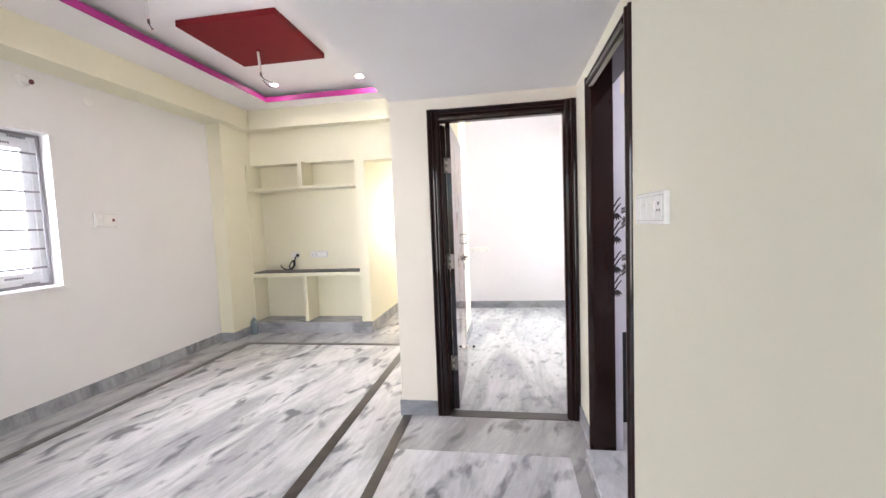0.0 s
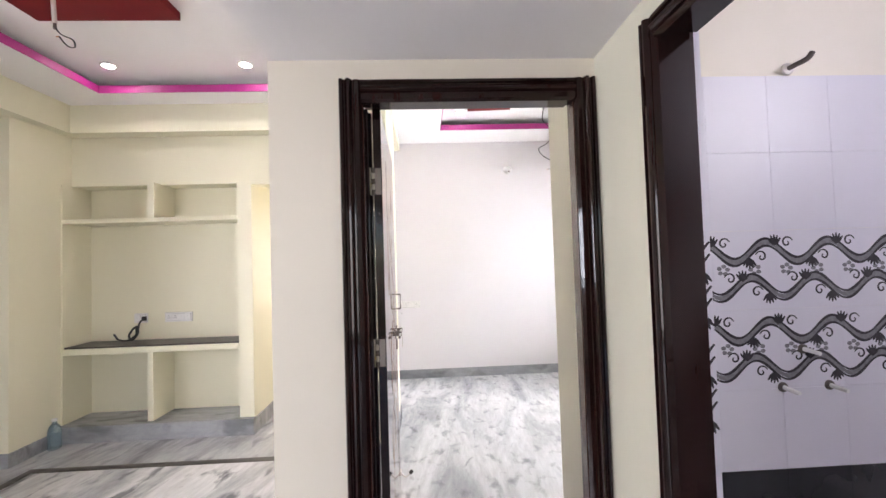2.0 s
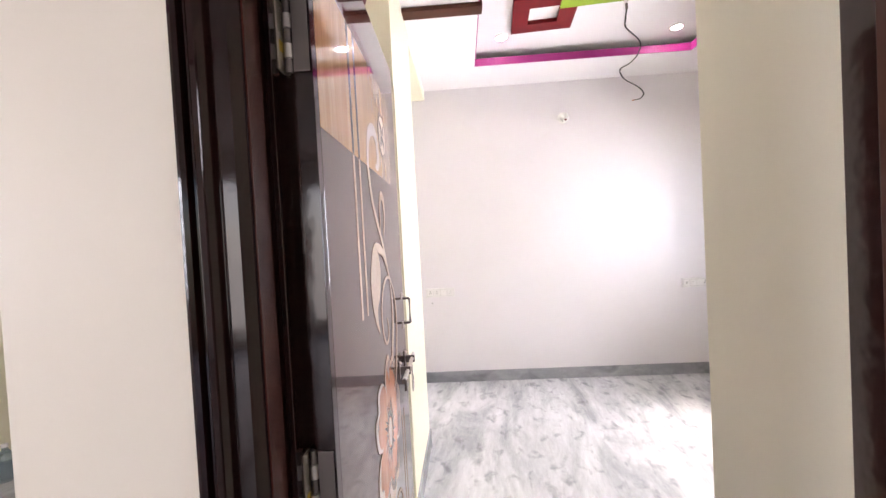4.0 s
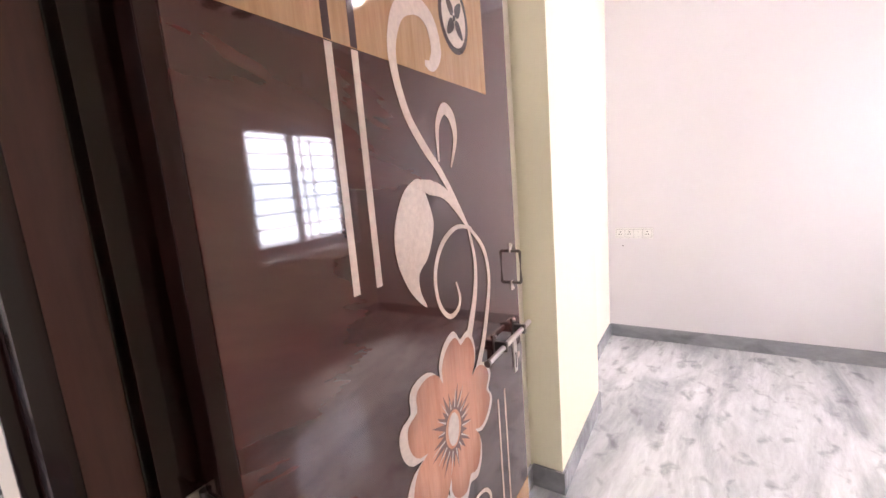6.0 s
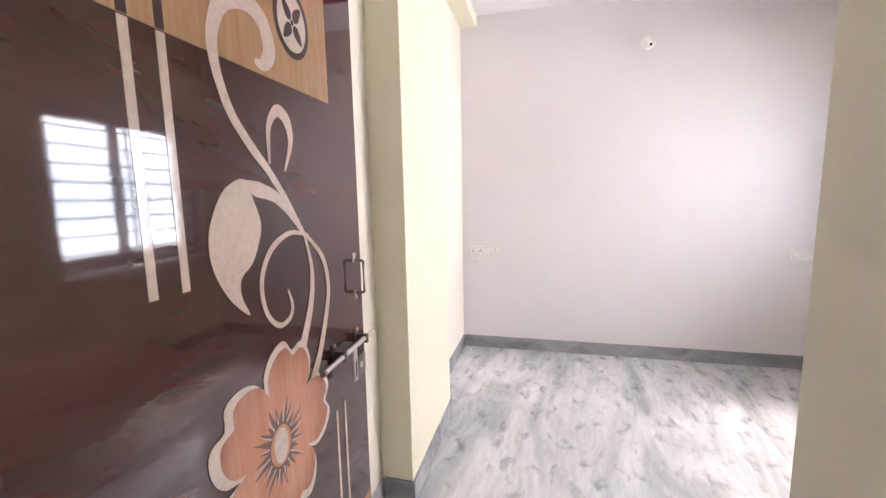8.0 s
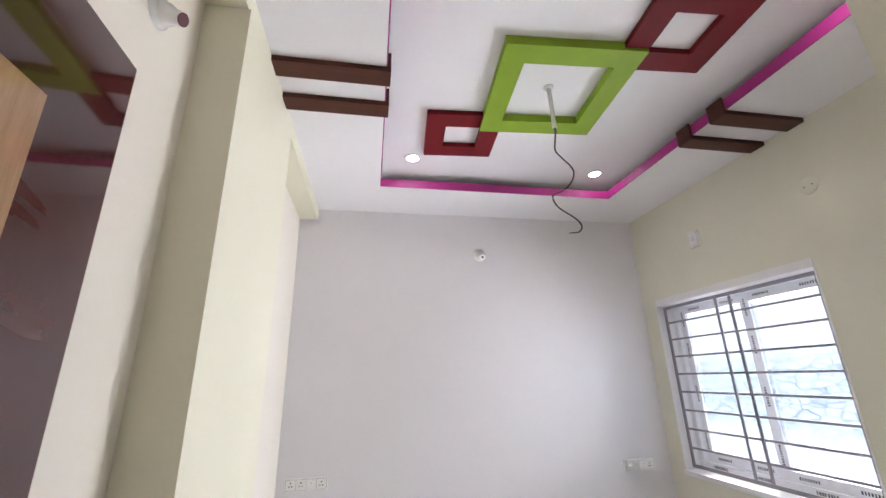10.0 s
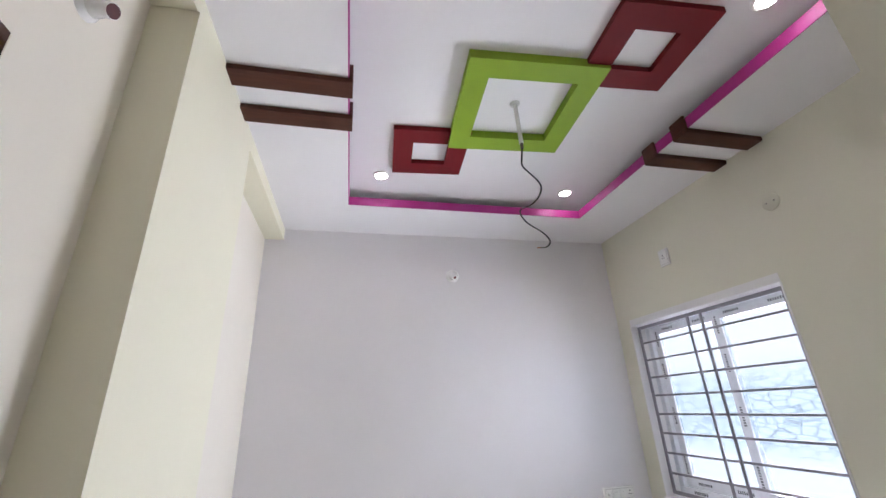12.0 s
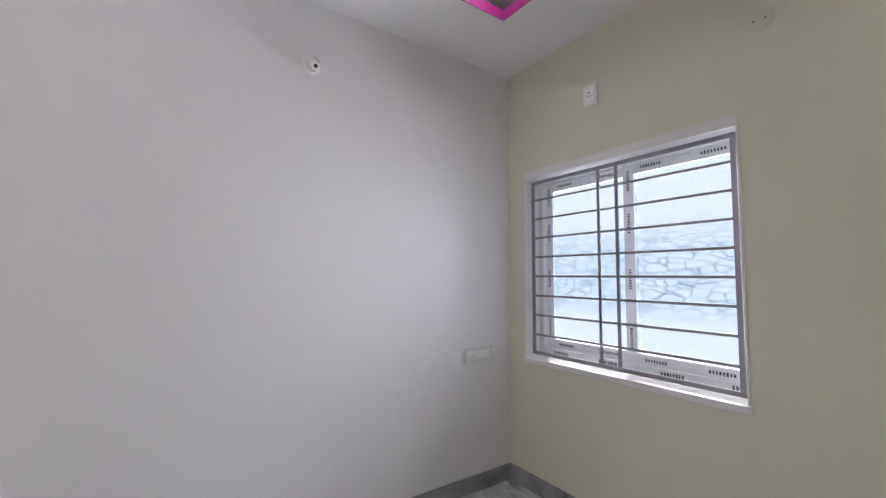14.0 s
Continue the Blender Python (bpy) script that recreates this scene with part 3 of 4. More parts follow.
# the decorated leaf, swung into the bedroom
LEAF_W, LEAF_H = 0.842, 2.03
leaf = thing("door_leaf", pose(-0.378, 2.797, 0.009, 0, 0, 91.2), "open glossy walnut laminate door with ivory floral inlay", "door")
leaf_body = part("panel", box(B(), 0.037, LEAF_W, 0, 0.032, 0, LEAF_H - 0.012, 0.0015), M_LEAF, leaf)
part("edge_band", box(B(), LEAF_W, LEAF_W + 0.003, 0.0015, 0.0305, 0.002, LEAF_H - 0.014), M_LEAF_EDGE, leaf, "cream edge band")
part("hinge_edge", box(B(), 0.017, 0.037, 0.0, 0.032, 0, LEAF_H - 0.012, 0.001), M_FRAME, leaf, "dark timber lipping")
Z0 = -0.012
Y1, Y2, Y3, Y4 = -0.0004, -0.0008, -0.0012, -0.0016


def inlay(name, mat, fn, label=""):
    bm = B()
    fn(bm)
    for v in bm.verts:
        v.co.z += Z0
        v.co.x *= 1.01
    return part(name, bm, mat, leaf, label)


inlay("oak_panel", M_TAN, lambda b: plate2d(b, [(0.0375, 1.616), (0.702, 1.616), (0.702, 1.878), (0.0375, 1.878)], Y1), "pale oak laminate panel")
inlay("oak_panel", M_TAN, lambda b: plate2d(b, [(0.30, 0.25), (0.834, 0.25), (0.834, 0.563), (0.30, 0.563)], Y1), "pale oak laminate panel")
for sx, w in ((0.232, 0.013), (0.280, 0.013)):
    inlay("stripe", M_INLAY, lambda b: plate2d(b, [(sx - w / 2, 1.281), (sx + w / 2, 1.281), (sx + w / 2, 1.614), (sx - w / 2, 1.614)], Y2))
    inlay("stripe", M_DARK_LINE, lambda b: plate2d(b, [(sx - w / 2, 1.617), (sx + w / 2, 1.617), (sx + w / 2, 1.876), (sx - w / 2, 1.876)], Y2))
for sx, ztop in ((0.663, 0.895), (0.704, 0.902)):
    inlay("thin_stripe", M_INLAY, lambda b: plate2d(b, [(sx - 0.004, 0.566), (sx + 0.004, 0.566), (sx + 0.004, ztop), (sx - 0.004, ztop)], Y2))
    inlay("thin_stripe", M_DARK_LINE, lambda b: plate2d(b, [(sx - 0.004, 0.27), (sx + 0.004, 0.27), (sx + 0.004, 0.56), (sx - 0.004, 0.56)], Y2))
inlay("vine", M_INLAY, lambda b: stroke(b, [(0.456, 1.634), (0.479, 1.634), (0.497, 1.662), (0.487, 1.701), (0.458, 1.720), (0.423, 1.717), (0.389, 1.696), (0.369, 1.657), (0.364, 1.621), (0.373, 1.578), (0.394, 1.533), (0.434, 1.488), (0.468, 1.457), (0.514, 1.406), (0.572, 1.332)],
                                        [0.008, 0.022, 0.034, 0.034, 0.032, 0.031, 0.027, 0.022, 0.020, 0.018, 0.018, 0.018, 0.016, 0.014, 0.006], Y3))
inlay("tendril", M_INLAY, lambda b: stroke(b, [(0.476, 1.466), (0.479, 1.526), (0.497, 1.556), (0.515, 1.563), (0.536, 1.548), (0.543, 1.510), (0.519, 1.455)],
                                           [0.005, 0.012, 0.018, 0.024, 0.024, 0.014, 0.003], Y3))
inlay("drop_leaf", M_INLAY, lambda b: plate2d(b, [(p.x, p.y) for p in smooth_path([(0.424, 1.408), (0.406, 1.437), (0.364, 1.420), (0.336, 1.381), (0.324, 1.342), (0.330, 1.297), (0.358, 1.247), (0.397, 1.213),
                                                                                    (0.382, 1.247), (0.384, 1.277), (0.413, 1.299), (0.435, 1.337), (0.440, 1.367), (0.424, 1.408)], 5)[:-1]], Y3))
inlay("leaf_stalk", M_INLAY, lambda b: stroke(b, [(0.392, 1.430), (0.437, 1.421), (0.482, 1.409), (0.521, 1.381), (0.570, 1.332)], [0.010, 0.027, 0.022, 0.016, 0.006], Y4))
inlay("spiral", M_INLAY, lambda b: stroke(b, [(0.586, 1.328), (0.525, 1.339), (0.471, 1.320), (0.440, 1.285), (0.430, 1.245), (0.441, 1.200), (0.472, 1.171), (0.504, 1.176), (0.515, 1.198), (0.504, 1.232)],
                                          [0.006, 0.009, 0.012, 0.011, 0.010, 0.009, 0.010, 0.010, 0.009, 0.004], Y3))
inlay("stem", M_INLAY, lambda b: stroke(b, [(0.568, 1.338), (0.590, 1.256), (0.578, 1.182), (0.536, 1.098)], [0.006, 0.013, 0.019, 0.026], Y4))
inlay("stem", M_INLAY, lambda b: stroke(b, [(0.568, 1.336), (0.634, 1.277), (0.654, 1.208), (0.638, 1.143), (0.600, 1.062), (0.558, 1.005)], [0.006, 0.013, 0.014, 0.017, 0.020, 0.026], Y4))


def bloom(k, dx=0.0, dz=0.0):
    """Five petals, each with a notch in its tip."""
    out = []
    for i in range(120):
        a = 2 * math.pi * i / 120
        off = (math.degrees(a) - 72 + 36) % 72 - 36
        lobe = abs(math.cos(radians(2.5 * off)))
        r = (0.114 + 0.082 * lobe ** 0.5 - 0.026 * math.exp(-off ** 2 / 38)) * k
        out.append((0.451 + dx + r * 0.95 * math.cos(a), 0.951 + dz + r * math.sin(a)))
    return out


def spikes(b, n=26, r0=0.030, lengths=(0.060, 0.072, 0.082), wide=0.007, turn=0.0, y=Y4 - 0.0003):
    for i in range(n):
        a = 2 * math.pi * (i + turn) / n
        r1 = lengths[i % 3]
        c, s = math.cos(a), math.sin(a)
        plate2d(b, [(0.449 + r0 * c - wide * s, 0.947 + r0 * s * 1.3 + wide * c), (0.449 + r0 * c + wide * s, 0.947 + r0 * s * 1.3 - wide * c), (0.449 + r1 * c, 0.947 + r1 * s * 1.1)], y)


def oval(cx, cz, rx, rz, n=28):
    return [(cx + rx * math.cos(2 * math.pi * i / n), cz + rz * math.sin(2 * math.pi * i / n)) for i in range(n)]


inlay("flower_rim", M_INLAY, lambda b: plate2d(b, bloom(1.0), Y3 - 0.0002))
inlay("flower", M_FLOWER, lambda b: plate2d(b, bloom(0.905, 0.006, 0.003), Y4 - 0.0001), "salmon laminate flower")
inlay("stamen_print", M_PRINT_BROWN, spikes)
inlay("stamen_lines", M_INLAY, lambda b: spikes(b, 16, 0.034, (0.072, 0.060, 0.080), 0.0018, 0.3, Y4 - 0.0006))
inlay("flower_centre", M_INLAY, lambda b: plate2d(b, oval(0.449, 0.947, 0.021, 0.034), Y4 - 0.0009))
inlay("flourish", M_INLAY, lambda b: stroke(b, [(0.407, 0.836), (0.424, 0.772), (0.463, 0.705), (0.521, 0.655), (0.572, 0.652), (0.590, 0.687), (0.566, 0.722), (0.522, 0.735), (0.478, 0.722)],
                                            [0.004, 0.030, 0.040, 0.034, 0.018, 0.010, 0.009, 0.008, 0.005], Y3))
inlay("arch", M_INLAY, lambda b: stroke(b, [(0.250, 0.56), (0.262, 0.65), (0.310, 0.728), (0.370, 0.745), (0.430, 0.700), (0.458, 0.62), (0.462, 0.52)], [0.020, 0.022, 0.022, 0.024, 0.026, 0.026, 0.022], Y3))
inlay("arch_vein", M_INLAY, lambda b: stroke(b, [(0.300, 0.50), (0.340, 0.60), (0.392, 0.700)], [0.012, 0.012, 0.004], Y3))
inlay("medallion_ring", M_DARK_LINE, lambda b: plate2d(b, oval(0.574, 1.739, 0.057, 0.066), Y2))
inlay("medallion", M_INLAY, lambda b: plate2d(b, oval(0.574, 1.739, 0.046, 0.054), Y3))


def petals(b):
    for k in range(4):
        a = radians(45 + 90 * k)
        c, s = math.cos(a), math.sin(a)
        pts = []
        for i in range(16):
            q = 2 * math.pi * i / 16
            u, v = 0.024 + 0.018 * math.cos(q), 0.009 * math.sin(q) * (1 - 0.4 * math.cos(q))
            pts.append((0.574 + u * c - v * s, 1.739 + (u * s + v * c) * 1.15))
        plate2d(b, pts, Y4)
    plate2d(b, oval(0.574, 1.739, 0.005, 0.006, 10), Y4)


inlay("medallion_print", M_DARK_LINE, petals)

# hardware of the leaf
pull = part("pull_handle", tube(B(), [(0.800, -0.002, 1.146), (0.800, -0.024, 1.146), (0.800, -0.0265, 1.1485), (0.800, -0.0265, 1.227), (0.800, -0.024, 1.2295), (0.800, -0.002, 1.2295)], 0.0042), M_DARK_STEEL, leaf, "dark steel pull handle", True)
for z0, z1 in ((1.126, 1.150), (1.226, 1.250)):
    part("handle_foot", box(B(), 0.794, 0.806, -0.003, 0, z0, z1, 0.001), M_STEEL, pull)
    part("foot_screw", lathe(B(), [(0.0045, 0), (0.0045, 0.002), (0.002, 0.004)], Matrix.Translation((0.800, -0.003, z0 + 0.006 if z0 < 1.2 else z1 - 0.006)) @ pose(0, 0, 0, 90), 10), M_STEEL, pull)
bolt = part("sliding_bolt", rod(B(), (0.578, -0.026, 1.022), (0.846, -0.026, 1.026), 0.0065, 14), M_STEEL, leaf, "steel sliding bolt", True)
part("bolt_knob", rod(B(), (0.572, -0.026, 1.022), (0.580, -0.026, 1.022), 0.0075, 14), M_DARK_STEEL, bolt)
for x in (0.668, 0.792):
    part("bolt_plate", box(B(), x - 0.010, x + 0.010, -0.003, 0, 0.998, 1.052, 0.001), M_DARK_STEEL, bolt)
    part("bolt_staple", box(B(), x - 0.005, x + 0.005, -0.035, -0.003, 1.012, 1.036, 0.003), M_DARK_STEEL, bolt)
    part("staple_screw", lathe(B(), [(0.005, 0), (0.005, 0.003), (0.002, 0.005)], Matrix.Translation((x, -0.003, 1.046)) @ pose(0, 0, 0, 90), 10), M_STEEL, bolt)
part("hasp", box(B(), 0.700, 0.720, -0.037, -0.033, 0.945, 1.024, 0.0015), M_STEEL, bolt)
part("hasp_slot", box(B(), 0.7075, 0.7125, -0.0378, -0.037, 0.955, 0.995), M_SOCKET_DARK, bolt)
lock = part("lock_plate", box(B(), 0.783, 0.838, -0.004, 0, 0.915, 0.970, 0.0015), M_DARK_STEEL, leaf, "small steel lock plate")
part("lock_hole", rod(B(), (0.808, -0.0055, 0.943), (0.808, -0.003, 0.943), 0.009, 14), M_INLAY, lock)
stop = part("door_stop", box(B(), 0.780, 0.812, -0.006, 0, 0.20, 0.225, 0.002), M_STEEL, leaf, "steel door stop with rubber tip")
part("stop_arm", tube(B(), smooth_path([(0.796, -0.004, 0.21), (0.80, -0.03, 0.185), (0.81, -0.055, 0.20)], 5), 0.004), M_STEEL, stop)
part("stop_tip", rod(B(), (0.810, -0.053, 0.198), (0.816, -0.068, 0.212), 0.010), M_RUBBER, stop)

# ---- windows ----


def sliding_window(name, label, m, w, h, glass, glass_label):
    """A uPVC slider in a wall opening, foot corner at the origin of m: local x along the wall, y outwards. Grille on the room side."""
    t = thing(name, m, label, "window", kind="structure")
    fy = 0.125
    bm = B()
    for b in ((0, w, fy, fy + 0.06, 0, 0.05), (0, w, fy, fy + 0.06, h - 0.05, h), (0, 0.05, fy, fy + 0.06, 0.05, h - 0.05), (w - 0.05, w, fy, fy + 0.06, 0.05, h - 0.05)):
        box(bm, *b, bevel=0.004)
    fr = part("window_frame", bm, M_UPVC, t, "white plastic frame with protective film")
    half = w / 2
    for i, (x0, x1, yy) in enumerate(((0.045, half + 0.03, fy + 0.035), (half - 0.03, w - 0.045, fy + 0.008))):
        bm = B()
        for b in ((x0, x1, yy, yy + 0.025, 0.045, 0.11), (x0, x1, yy, yy + 0.025, h - 0.11, h - 0.045), (x0, x0 + 0.065, yy, yy + 0.025, 0.11, h - 0.11), (x1 - 0.065, x1, yy, yy + 0.025, 0.11, h - 0.11)):
            box(bm, *b, bevel=0.004)
        sash = part("sash", bm, M_UPVC, t)
        pane = part("pane", box(B(), -0.0025, 0.0025, -(x1 - x0 - 0.12) / 2, (x1 - x0 - 0.12) / 2, 0, h - 0.21), glass, sash, glass_label)
        pane.matrix_basis = pose((x0 + x1) / 2, yy + 0.013, 0.105, 0, 0, 90)
        pane.visible_shadow = False
        # printed film marks, along the four members
        rnd = random.Random(5 + i)

        def mark(ax, az, dx, dz, face):
            """A word of the film's print as eight plain bars."""
            for k in range(8):
                w1, w2 = 0.007 + 0.003 * rnd.random(), 0.014 + 0.005 * rnd.random()
                sx, sz = (w1, w2) if dx else (w2, w1)
                cx, cz = ax + dx * k, az + dz * k
                box(marks, cx - sx / 2, cx + sx / 2, face - 0.0006, face, cz - sz / 2, cz + sz / 2)

        marks = B()
        for fx in (0.25, 0.72):
            xs = x0 + (x1 - x0) * fx - 0.055
            mark(xs, 0.078, 0.015, 0, yy)
            mark(xs, h - 0.078, 0.015, 0, yy)
        for fz in (0.15, 0.42, 0.68, 0.88):
            mark(x0 + 0.032, h * fz - 0.05, 0, 0.015, yy)
            if i == 0:
                mark(x1 - 0.032, h * fz - 0.03, 0, 0.015, yy)
        part("film_print", marks, M_FILM_MARK, sash, "dark printing on protective film")
    marks = B()
    for fx in (0.1, 0.35, 0.62, 0.86):
        for zz in (0.025, h - 0.025):
            for k in range(8):
                box(marks, w * fx + 0.015 * k, w * fx + 0.015 * k + 0.008 + 0.0015 * (k % 3), fy - 0.0006, fy, zz - 0.010, zz + 0.010)
    part("film_print", marks, M_FILM_MARK, fr, "dark printing on protective film")
    return t


def window_grille(m, w, h, uprights, rows):
    t = thing("window_grille", m, "grey painted steel window grille", "grille")
    for x in (0.012, w - 0.012):
        part("side_bar", box(B(), x - 0.012, x + 0.012, -0.004, 0.006, 0, h, 0.0015), M_GRILLE, t)
    for z in (0.012, h - 0.012):
        part("rail", box(B(), 0.024, w - 0.024, -0.004, 0.006, z - 0.012, z + 0.012, 0.0015), M_GRILLE, t)
    for x in uprights:
        part("upright", box(B(), x - 0.009, x + 0.009, -0.005, 0.005, 0.024, h - 0.024, 0.0015), M_GRILLE, t)
    for k in range(1, rows):
        z = h * k / rows
        part("bar", box(B(), 0.024, w - 0.024, 0.005, 0.013, z - 0.0072, z + 0.0072, 0.0015), M_GRILLE, t)
    return t


# bedroom window: seen from inside, local x runs towards the back wall's opposite end
bed_win = sliding_window("window_1", "white sliding window with etched glass", pose(RIGHT, WY1 + 0.003, WZ0 + 0.012, 0, 0, -90), WY1 - WY0 + 0.088, WZ1 - WZ0 - 0.03, M_GLASS, "clear glass with etched leaf pattern")
window_grille(pose(RIGHT + 0.05, WY1 - 0.014, 0.889, 0, 0, -90), 1.245, 1.196, (0.531, 0.648), 9)
slab("trim_window_sill", M_WHITE_WALL, "white painted window sill", (RIGHT - 0.022, RIGHT + 0.10, WY0 - 0.012, WY1 + 0.004, WZ0 - 0.03, WZ0 + 0.002), bevel=0.003)
slab("trim_window_reveal", M_WHITE_WALL, "white painted window reveal",
     (RIGHT - 0.003, RIGHT + 0.19, WY0, WY1, WZ1 - 0.045, WZ1 + 0.006), (RIGHT - 0.003, RIGHT + 0.19, WY1 - 0.004, WY1 + 0.006, WZ0, WZ1 - 0.045), (RIGHT - 0.003, RIGHT + 0.19, WY0 - 0.004, WY0 + 0.006, WZ0, WZ1 - 0.045))
hall_win = sliding_window("window_2", "white sliding window in hall wall", pose(LW, 1.36, 0.975, 0, 0, 90), 1.33, 1.165, M_CLEAR, "clear glass pane")
window_grille(pose(LW - 0.085, 1.37, 0.975, 0, 0, 90), 1.31, 1.165, (0.58, 0.72), 8)
slab("trim_hall_sill", M_WHITE_WALL, "white painted window sill", (LW - 0.10, LW + 0.03, 1.34, 2.72, 0.935, 0.967), bevel=0.003)
slab("trim_hall_reveal", M_WHITE_WALL, "white painted window reveal", (LW - 0.19, LW + 0.003, 2.686, 2.708, 0.967, 2.146), (LW - 0.19, LW + 0.01, 1.34, 2.73, 2.146, 2.175))

# ---- ceiling ornaments and lamps ----


def square_frame(label, x, y, side, rim, z0, z1, mat):
    """A square frame of board, hung a little askew."""
    t = thing("ceiling_square", pose(x, y, z0, 0, 0, -4.3), label, "ceiling panel", "ceiling squares")
    a, h = side / 2, z1 - z0
    for q in ((-a, a, -a, -a + rim), (-a, a, a - rim, a), (-a, -a + rim, -a + rim, a - rim), (a - rim, a, -a + rim, a - rim)):
        part("rim", box(B(), *q, 0, h), mat, t)
    return t


square_frame("lime green square frame on white ceiling", 0.890, 4.738, 0.675, 0.112, 2.985, BED_TOP - 0.001, M_GREEN)
square_frame("small maroon square frame beside green square", 0.487, 5.205, 0.447, 0.117, 3.003, BED_TOP - 0.002, M_RED)
square_frame("maroon square frame beside green square", 1.307, 4.279, 0.450, 0.117, 3.003, BED_TOP - 0.002, M_RED)


def ceiling_batten(x0, x1, y0, y1, hook_x):
    t = thing("ceiling_batten", pose((x0 + x1) / 2, (y0 + y1) / 2, B_CEIL - 0.028), "dark brown wooden batten under false ceiling", "batten", "ceiling battens")
    a, b = (x1 - x0) / 2, (y1 - y0) / 2
    part("strip", box(B(), -a, a, -b, b, 0, 0.027, 0.002), M_BROWN, t)
    hx = hook_x - (x0 + x1) / 2
    part("hook", box(B(), min(hx, hx * 0.94), max(hx, hx * 0.94), -b, b, 0.029, 0.105, 0.001), M_BROWN, t)


for y in (4.56, 4.80):
    ceiling_batten(-0.513, 0.022, y, y + 0.10, 0.022)
    ceiling_batten(1.80, 2.315, y + 0.055, y + 0.155, 1.80)


def downlight(x, y, z, seg=24):
    t = thing("downlight", pose(x, y, z), "small round white recessed ceiling light, lit", "downlight", "ceiling downlights")
    part("ring", lathe(B(), [(0.056, 0.0), (0.055, -0.005), (0.048, -0.008), (0.040, -0.006), (0.040, -0.001)], Matrix.Identity(4), seg), M_PLASTIC, t, soft=True)
    part("diffuser", lathe(B(), [(0.039, -0.0045), (0.024, -0.0058), (0.002, -0.006)], Matrix.Identity(4), seg), M_GLOW, t)


for x, y in ((0.216, 5.545), (1.622, 5.598), (1.662, 3.978), (0.262, 3.988)):
    downlight(x, y, BED_TOP)
for x, y in ((-2.57, 4.36), (-1.553, 4.36), (-2.57, 2.15), (-1.553, 2.15)):
    downlight(x, y, HALL_TOP)

red_panel = thing("ceiling_panel", pose(-2.075, 3.30, HALL_TOP - 0.05), "square maroon panel under hall ceiling", "ceiling panel")
part("board", box(B(), -0.415, 0.415, -0.415, 0.415, 0, 0.049, 0.002), M_RED, red_panel)


def fan_rod(x, y, z, length, wire, label, rose=M_PVC):
    t = thing("fan_rod", pose(x, y, z), label, "fan rod")
    part("conduit", rod(B(), (0, 0, 0), (0.01, 0.005, -length), 0.011, 14), M_PVC, t, soft=True)
    part("collar", lathe(B(), [(0.028, 0), (0.026, -0.006), (0.012, -0.012)], Matrix.Identity(4), 16), rose, t, soft=True)
    part("clamp", rod(B(), (0.01, 0.005, -length), (0.011, 0.005, -length - 0.03), 0.008, 10), M_DARK_STEEL, t)
    for off in (0.0, 0.004):
        pts = [(0.01 + off + p[0], 0.005 + p[1], -length - 0.02 + p[2]) for p in wire]
        part("wire", tube(B(), smooth_path(pts, 6), 0.0022, 6), M_WIRE, t)
    e = wire[-1]
    part("wire_end", rod(B(), (0.012 + e[0], 0.005 + e[1], -length - 0.02 + e[2]), (0.012 + e[0] - 0.014, 0.005 + e[1], -length - 0.022 + e[2]), 0.003, 6), M_COPPER, t)
    return t


fan_rod(0.865, 4.73, BED_TOP, 0.25, [(0, 0, 0), (-0.012, 0, -0.07), (-0.014, 0.0, -0.115), (0.02, 0.0, -0.155), (0.058, 0, -0.195), (0.071, 0, -0.235), (0.048, 0, -0.29), (0.002, 0, -0.335), (-0.056, 0, -0.368), (-0.035, 0, -0.425), (0.04, 0, -0.475), (0.066, 0, -0.50), (0.075, 0, -0.525), (0.055, 0, -0.55), (0.02, 0, -0.555)], "white fan rod with dangling loose wires")
fan_rod(-2.15, 3.42, HALL_TOP - 0.05, 0.19, [(0, 0, 0), (0.03, 0, -0.04), (0.09, 0, -0.07), (0.10, 0, -0.11), (0.06, 0, -0.10), (0.02, 0, -0.05)], "white fan rod with curled loose wires", M_RED)
fan_rod(-2.42, 2.55, HALL_TOP, 0.16, [(0, 0, 0), (0.01, 0, -0.03), (0.03, 0, -0.05)], "white fan rod under hall ceiling")


def lamp_holder(m, label, rx=0, ry=0, hole=0.0185):
    t = thing("lamp_holder", m, label, "lamp holder", "wall lamp holders")
    part("rose", lathe(B(), [(0.046, 0), (0.044, 0.010), (0.036, 0.018)], Matrix.Identity(4), 24), M_PLASTIC, t, soft=True)
    tip = pose(0, 0, 0.012, rx, ry, 0)
    s = part("holder", lathe(B(), [(0.034, 0), (0.031, 0.02), (0.022, 0.045), (0.020, 0.07)], tip, 24), M_PLASTIC, t, soft=True)
    part("mouth", lathe(B(), [(hole, 0.068), (hole, 0.0712), (0.004, 0.0716)], tip, 20), M_BULB_RED, s)


lamp_holder(pose(0.858, BACK, 2.555, 90, 0, 0) @ Matrix.Scale(1.2, 4), "white bulb holder on bedroom wall", 30, 0, 0.009)
lamp_holder(pose(LEFT, 4.025, 2.53, 0, 90, 0), "white angled bulb holder beside the pilaster", 10, 25)
lamp_holder(pose(LW, 2.55, 2.51, 0, 90, 0), "dark-mouthed white bulb holder on hall wall", 0, 15)


